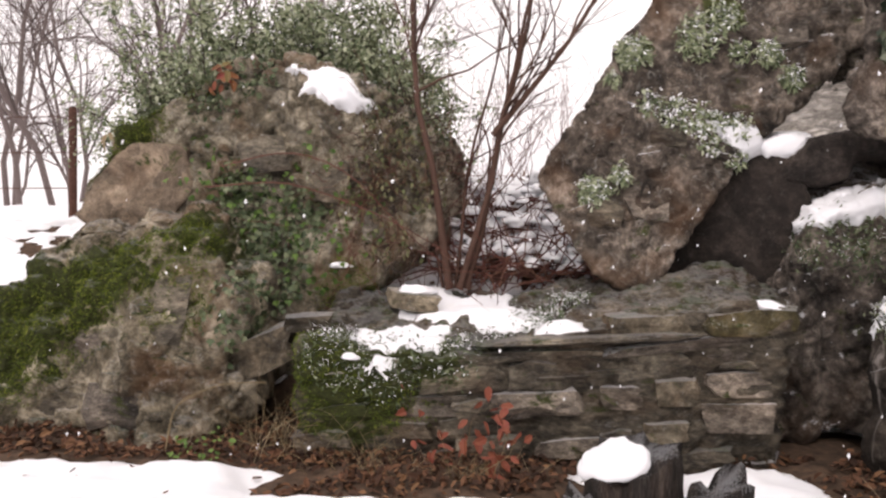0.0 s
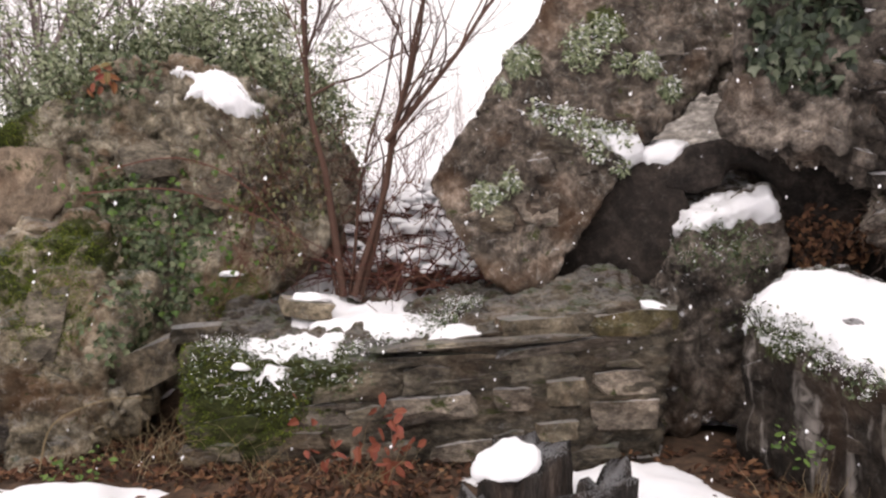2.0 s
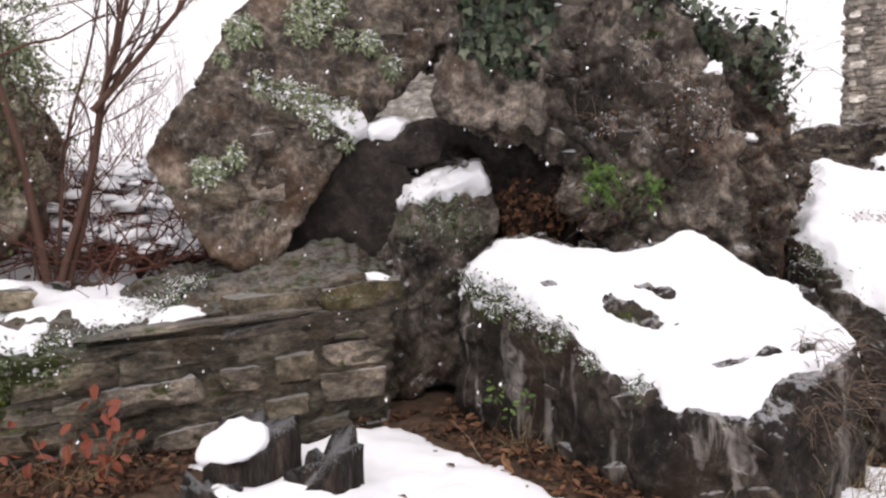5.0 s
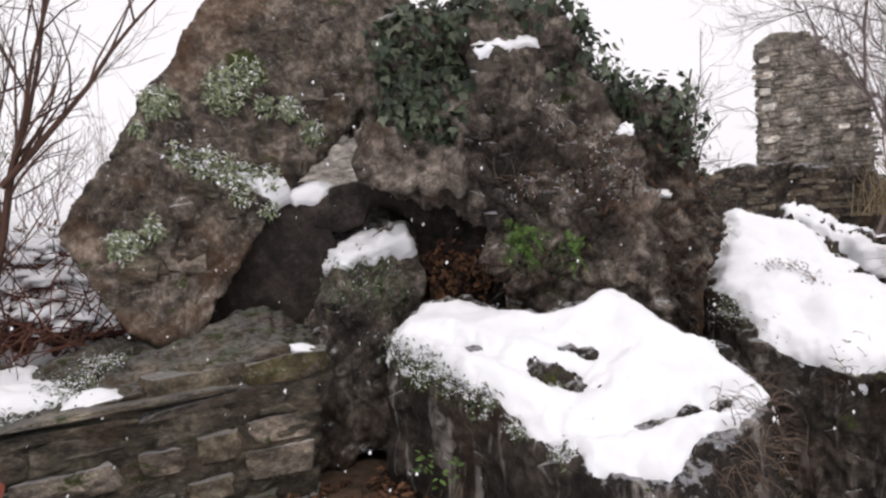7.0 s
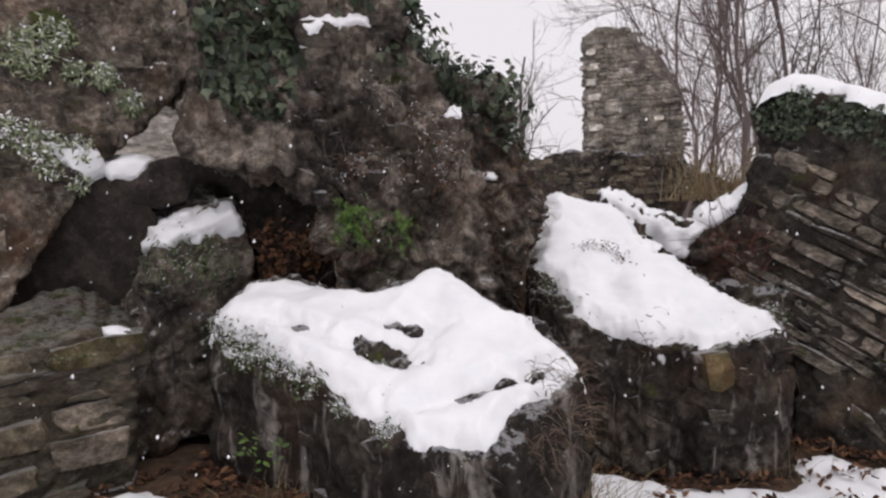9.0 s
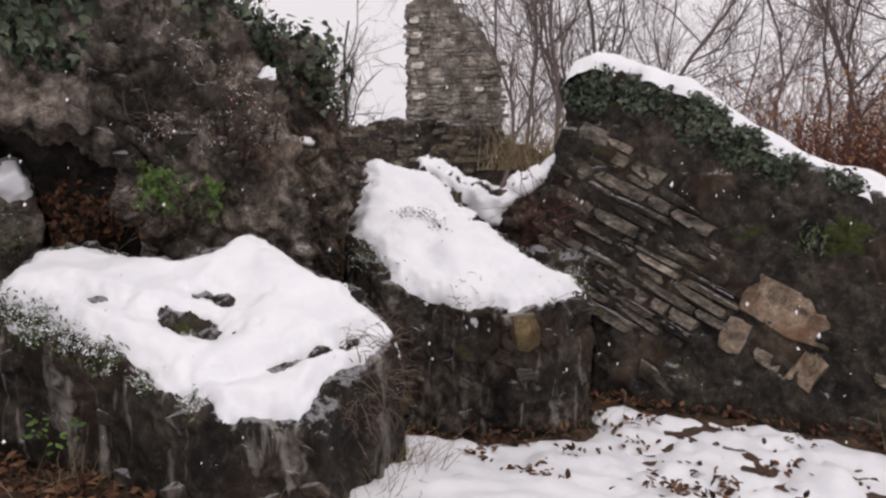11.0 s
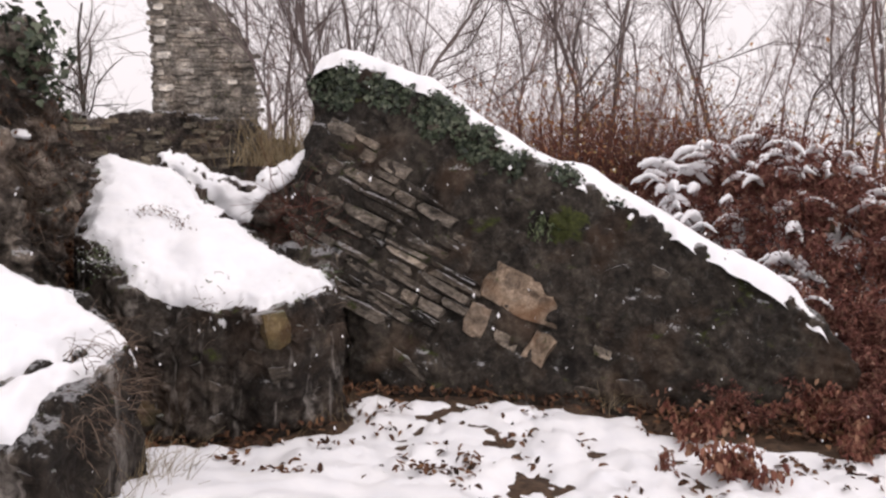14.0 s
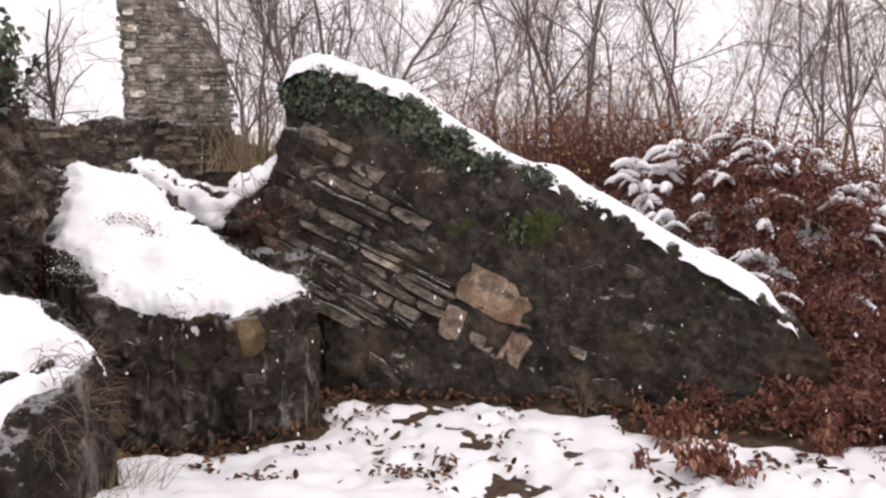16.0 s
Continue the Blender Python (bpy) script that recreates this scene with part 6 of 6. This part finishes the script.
def bracken():
    rng = np.random.default_rng(31)
    fronds = [frond_mesh(500 + k, rng.uniform(.6, .9)) for k in range(7)]

    droops = [droop_mesh(560 + k) for k in range(5)]

    def clump(x, y, n, spread, label, scale=1.0, group="", meshes=None):
        z = float(ground_height(np.array([x]), np.array([y]))[0])
        t = thing("bracken", (x, y, z), label, "bracken", group)
        for k in range(n):
            a, r = rng.uniform(0, 360), spread * math.sqrt(rng.random())
            px, py = x + r * math.cos(radians(a)), y + r * math.sin(radians(a))
            pz = float(ground_height(np.array([px]), np.array([py]))[0])
            part("frond", (meshes or fronds)[rng.integers(5)], t, m=pose(px - x, py - y, pz - z - .02, rng.uniform(-15, 15), rng.uniform(-15, 15), rng.uniform(0, 360)) @ Matrix.Scale(scale * rng.uniform(.8, 1.5), 4))

    for x, y, n, spread, s in ((9.4, -1.2, 36, .6, 1.0), (10.3, -.6, 36, .7, 1.0), (10.2, -1.8, 40, .8, 1.0), (11.3, -1.4, 40, .8, 1.1), (9.2, -2.2, 34, .6, 1.0), (8.6, -1.7, 26, .45, .9), (10.8, -2.8, 34, .8, 1.0), (8.4, -2.5, 22, .5, .9), (12.0, -.4, 30, .8, 1.1), (11.6, .6, 26, .8, 1.0), (8.0, -2.1, 24, .4, .8), (7.6, -1.9, 18, .3, .7), (8.3, -3.2, 24, .5, .9), (7.3, -2.4, 14, .3, .7), (9.0, -3.0, 24, .5, 1.0), (6.75, -.75, 12, .22, .4), (6.7, -1.75, 20, .3, .6), (6.45, -2.1, 16, .3, .6), (7.1, -1.35, 16, .25, .6), (7.0, -2.2, 20, .35, .7)):
        clump(x, y, n, spread, "dead red-brown bracken bent under snow", s, "bracken bank")
    for x, y, n, spread, s in ((6.3, -.44, 13, .13, .47), (5.6, -.8, 13, .09, .56), (5.62, -.33, 4, .06, .26), (6.9, -1.25, 14, .2, .6), (6.55, -1.35, 10, .18, .45), (6.2, -1.5, 8, .12, .4), (7.3, -1.7, 14, .25, .7)):
        clump(x, y, n, spread, "withered red-brown bracken clump in the snow", s * .95, "bracken clumps before the wall", droops)
    # snow lying in arched streaks on the bent bracken
    arcs = []
    for k in range(260):
        x, y = rng.uniform(8.2, 12.2), rng.uniform(-3.3, .3)
        if fbm(np.array([[x, y, 0]]), .8, 2, 78)[0] < -.25:
            continue
        z = float(ground_height(np.array([x]), np.array([y]))[0])
        a, long, bits = rng.normal(-90, 35), rng.uniform(.18, .6), 12
        run = np.linspace(-.5, .5, bits)
        line = np.column_stack([x + long * run * math.cos(radians(a)), y + long * run * math.sin(radians(a)), z + rng.uniform(.42, .72) - 1.1 * long * (run + rng.uniform(-.15, .15)) ** 2])
        line += .018 * np.column_stack([fbm(line + 7 * j, .07, 2, 70 + j) for j in range(3)])
        arcs.append((line, rng.uniform(.022, .055) * np.sqrt(np.maximum(1 - (2 * run) ** 2, .02)) * (1 + .35 * fbm(line, .06, 2, 90))))
    tagged(new("torn_snow", tubes("torn_snow", arcs, SNOW, 8)), "arched streaks of snow lying on bent bracken", "snow", kind="stuff")


def litter():
    rng = np.random.default_rng(41)
    gm = GROUND.data
    t = tree_of(gm)
    P, N = [], []
    for ax, ay, bx, by, w in BARE:
        n = int(1100 * math.hypot(bx - ax, by - ay) * w)
        for k in range(n):
            f, g = rng.random(), rng.normal(0, w * .7)
            P.append((ax + (bx - ax) * f + g * .7, ay + (by - ay) * f + g * .7))
    for k in range(90):
        cx, cy = rng.uniform(4.6, 7.0), rng.uniform(-1.6, 2.6)
        for j in range(rng.integers(3, 14)):
            P.append((cx + rng.normal(0, .06), cy + rng.normal(0, .06)))
    for k in range(2200):
        P.append((rng.uniform(-1.2, 1.6), rng.uniform(5.3, 8.0)))
    for k in range(500):
        P.append((rng.uniform(6.0, 8.0), rng.uniform(2.7, 4.2)))
    for k in range(170):
        P.append((rng.uniform(-3.0, 2.5), rng.uniform(2.9, 4.0)))
    Q = []
    for x, y in P:
        hit = t.ray_cast(Vector((x, y, 4)), Vector((0, 0, -1)))[0]
        if hit is not None:
            Q.append((x, y, hit.z + rng.uniform(.01, .05) + (.035 if 4.6 < x < 7.2 and y < 2.6 else 0)))
    Q = np.array(Q)
    tagged(new("leaf_litter", leaf_mesh("leaf_litter", Q, rng.normal(0, .45, (len(Q), 3)) + np.array((0, -.1, 1)), .062, DRY_LEAF, OVAL, 0, .6, 43)), "fallen brown leaves along the foot of the walls", "leaves", kind="stuff")
    # dead grass and thin stalks
    paths = []
    for cx, cy, n, h in ((-.45, 3.95, 40, .25), (.2, 3.9, 40, .25), (-.9, 4.2, 40, .4), (-1.15, 4.35, 50, .5), (2.6, 3.4, 40, .3), (3.9, 2.35, 130, .4), (4.05, 2.5, 90, .45), (3.4, 2.1, 60, .3), (5.9, 2.2, 60, .25), (6.8, 1.2, 60, .25), (6.9, .2, 80, .25)):
        for k in range(n):
            x, y = cx + rng.normal(0, .16), cy + rng.normal(0, .1)
            z = float(ground_height(np.array([x]), np.array([y]))[0])
            paths.append(branch(rng, (x, y, z), (rng.normal(0, .5), rng.normal(-.1, .4), 1), h * rng.uniform(.4, 1.2), .0028, 6, .16, -.1))
    tagged(new("dead_grass", tubes("dead_grass", paths, STRAW, 3)), "straw-coloured dead grass and stalks at the wall's foot", "grass", kind="stuff")
    # orange creeper in front of the low wall
    c = thing("creeper", (.1, 3.85, -.2), "withered creeper with orange and red autumn leaves", "plant")
    for k in range(9):
        x = rng.uniform(-.1, .32)
        s = branch(rng, (x, 3.85 + rng.normal(0, .05), -.28), (rng.normal(.05, .25), rng.normal(-.1, .15), 1), rng.uniform(.35, .72), .0035, 9, .16, -.05)
        stem = part("stem", tubes("stem", [s], STRAW if k % 2 else DEAD_STEM, 4), c)
        for j in range(3, 9):
            if rng.random() < .95:
                p = s[0][j][None, :] + rng.normal(0, .035, (1, 3))
                part("leaf", leaf_mesh("leaf", p, rng.normal(0, .6, (1, 3)) + np.array(((0, -.8, .3),)), .085, RUST_LEAF, OVAL, .6, .35, 700 + k * 11 + j), stem)
    g = thing("herb", (-1.5, 4.0, -.2), "small bright green herb among fallen leaves", "plant")
    for k, (x, y, z) in enumerate(((-1.62, 4.0, -.15), (-1.45, 3.95, -.15), (-1.35, 4.0, -.12), (2.55, 3.5, .05), (2.5, 3.6, .12))):
        p = np.array((x, y, z)) + rng.normal(0, .05, (14, 3))
        part("foliage", leaf_mesh("foliage", p, np.tile((0, -.5, .8), (14, 1)), .042, FERN_LEAF, OVAL, .2, .2, 800 + k), g)


def stumps():
    def stump(x, y, z0, z1, r, seed, label, lean=0.0, slope=(0.0, 0.0), cap=(0.0, 0.0)):
        rng = np.random.default_rng(seed)
        t = thing("stump", (x, y, z0), label, "stump")
        k, rings = 28, 9
        wob = np.array([1 + .12 * math.sin(3 * a + seed) + .06 * math.sin(7 * a) + rng.normal(0, .06) for a in np.linspace(0, 2 * math.pi, k, endpoint=False)])
        V, F = [], []
        for i in range(rings):
            f = i / (rings - 1)
            for j in range(k):
                a = 2 * math.pi * j / k
                rr = r * wob[j] * (1.12 - .14 * f) + rng.normal(0, .004)
                V.append((x + rr * math.cos(a) + lean * f, y + rr * .8 * math.sin(a), z0 + (z1 - z0) * f + f ** 3 * (slope[0] * math.cos(a) + slope[1] * math.sin(a)) + (.16 * wob[j] - .16 + rng.normal(0, .022) if i == rings - 1 else 0)))
        for i in range(rings - 1):
            for j in range(k):
                F.append((i * k + j, i * k + (j + 1) % k, (i + 1) * k + (j + 1) % k, (i + 1) * k + j))
        V.append((x + lean, y, z1 - .01))
        F += [((rings - 1) * k + j, (rings - 1) * k + (j + 1) % k, len(V) - 1) for j in range(k)]
        me = fast_mesh("trunk", V, F, ROT)
        part("trunk", me, t)
        if r > .2:
            snow_lump((x + lean + cap[0], y, z1 - .02 + cap[1]), (r * .8, r * .7, .13), (0, -14, 8 * seed), seed + 20, "uneven heap of snow on a broken stump")

    stump(1.0, 3.5, -.45, .05, .23, 3, "old dark broken tree stump capped with snow", 0, (.09, .05), (-.06, -.02))
    stump(1.33, 3.22, -.5, -.01, .18, 5, "smaller dark stump with a slanting broken top", .03, (.10, .02), (-.11, -.04))
    stump(.80, 3.2, -.5, -.08, .14, 7, "low rotten stump piece half buried in snow", -.02, (-.03, 0))


def fence():
    t = thing("fence", (-4.4, 7.6, 1.0), "rusty iron fence post with thin wires", "fence")
    z = float(ground_height(np.array([-4.55]), np.array([7.7]))[0])
    post = tubes("post", [(np.array(((-4.55, 7.7, z - .3), (-4.55, 7.7, z + 1.25), (-4.55, 7.7, z + 1.27))), np.array((.045, .045, .01)))], IRON, 8)
    part("post", post, t)
    for h in (.35, .75, 1.15):
        x = np.linspace(-12, -4.5, 20)
        part("wire", tubes("wire", [(np.column_stack([x, 7.7 + .05 * (x + 4.5), z + h - .04 * np.sin((x + 4.5) * .8) ** 2]), np.full(20, .006))], IRON, 4), t)


def snowfall():
    rng = np.random.default_rng(99)
    V, F = [], []
    for k in range(900):
        az, r = radians(rng.uniform(-50, 115)), 1.4 + 7 * rng.random()
        p = np.array((.6 + r * math.sin(az), -.6 + r * math.cos(az), 1.3 + r * rng.uniform(-.33, .36)))
        s = rng.uniform(.002, .0052) * (0.6 + 0.4 * min(r / 3, 1))
        q = rng.normal(0, .25, (6, 3)) + np.array(((1, 0, 0), (-1, 0, 0), (0, 1, 0), (0, -1, 0), (.25, 0, 1.6), (-.15, 0, -1.6)))
        b = len(V)
        V += [tuple(p + s * c) for c in q]
        F += [(b + i, b + j, b + m) for i, j, m in ((0, 2, 4), (2, 1, 4), (1, 3, 4), (3, 0, 4), (2, 0, 5), (1, 2, 5), (3, 1, 5), (0, 3, 5))]
    tagged(new("snowflakes", fast_mesh("snowflakes", V, F, SNOW)), "snowflakes falling in front of the walls", "snow", kind="stuff")


tower()
forest()
saplings()
shrub()
growth()
bracken()
litter()
stumps()
fence()
snowfall()
courses()
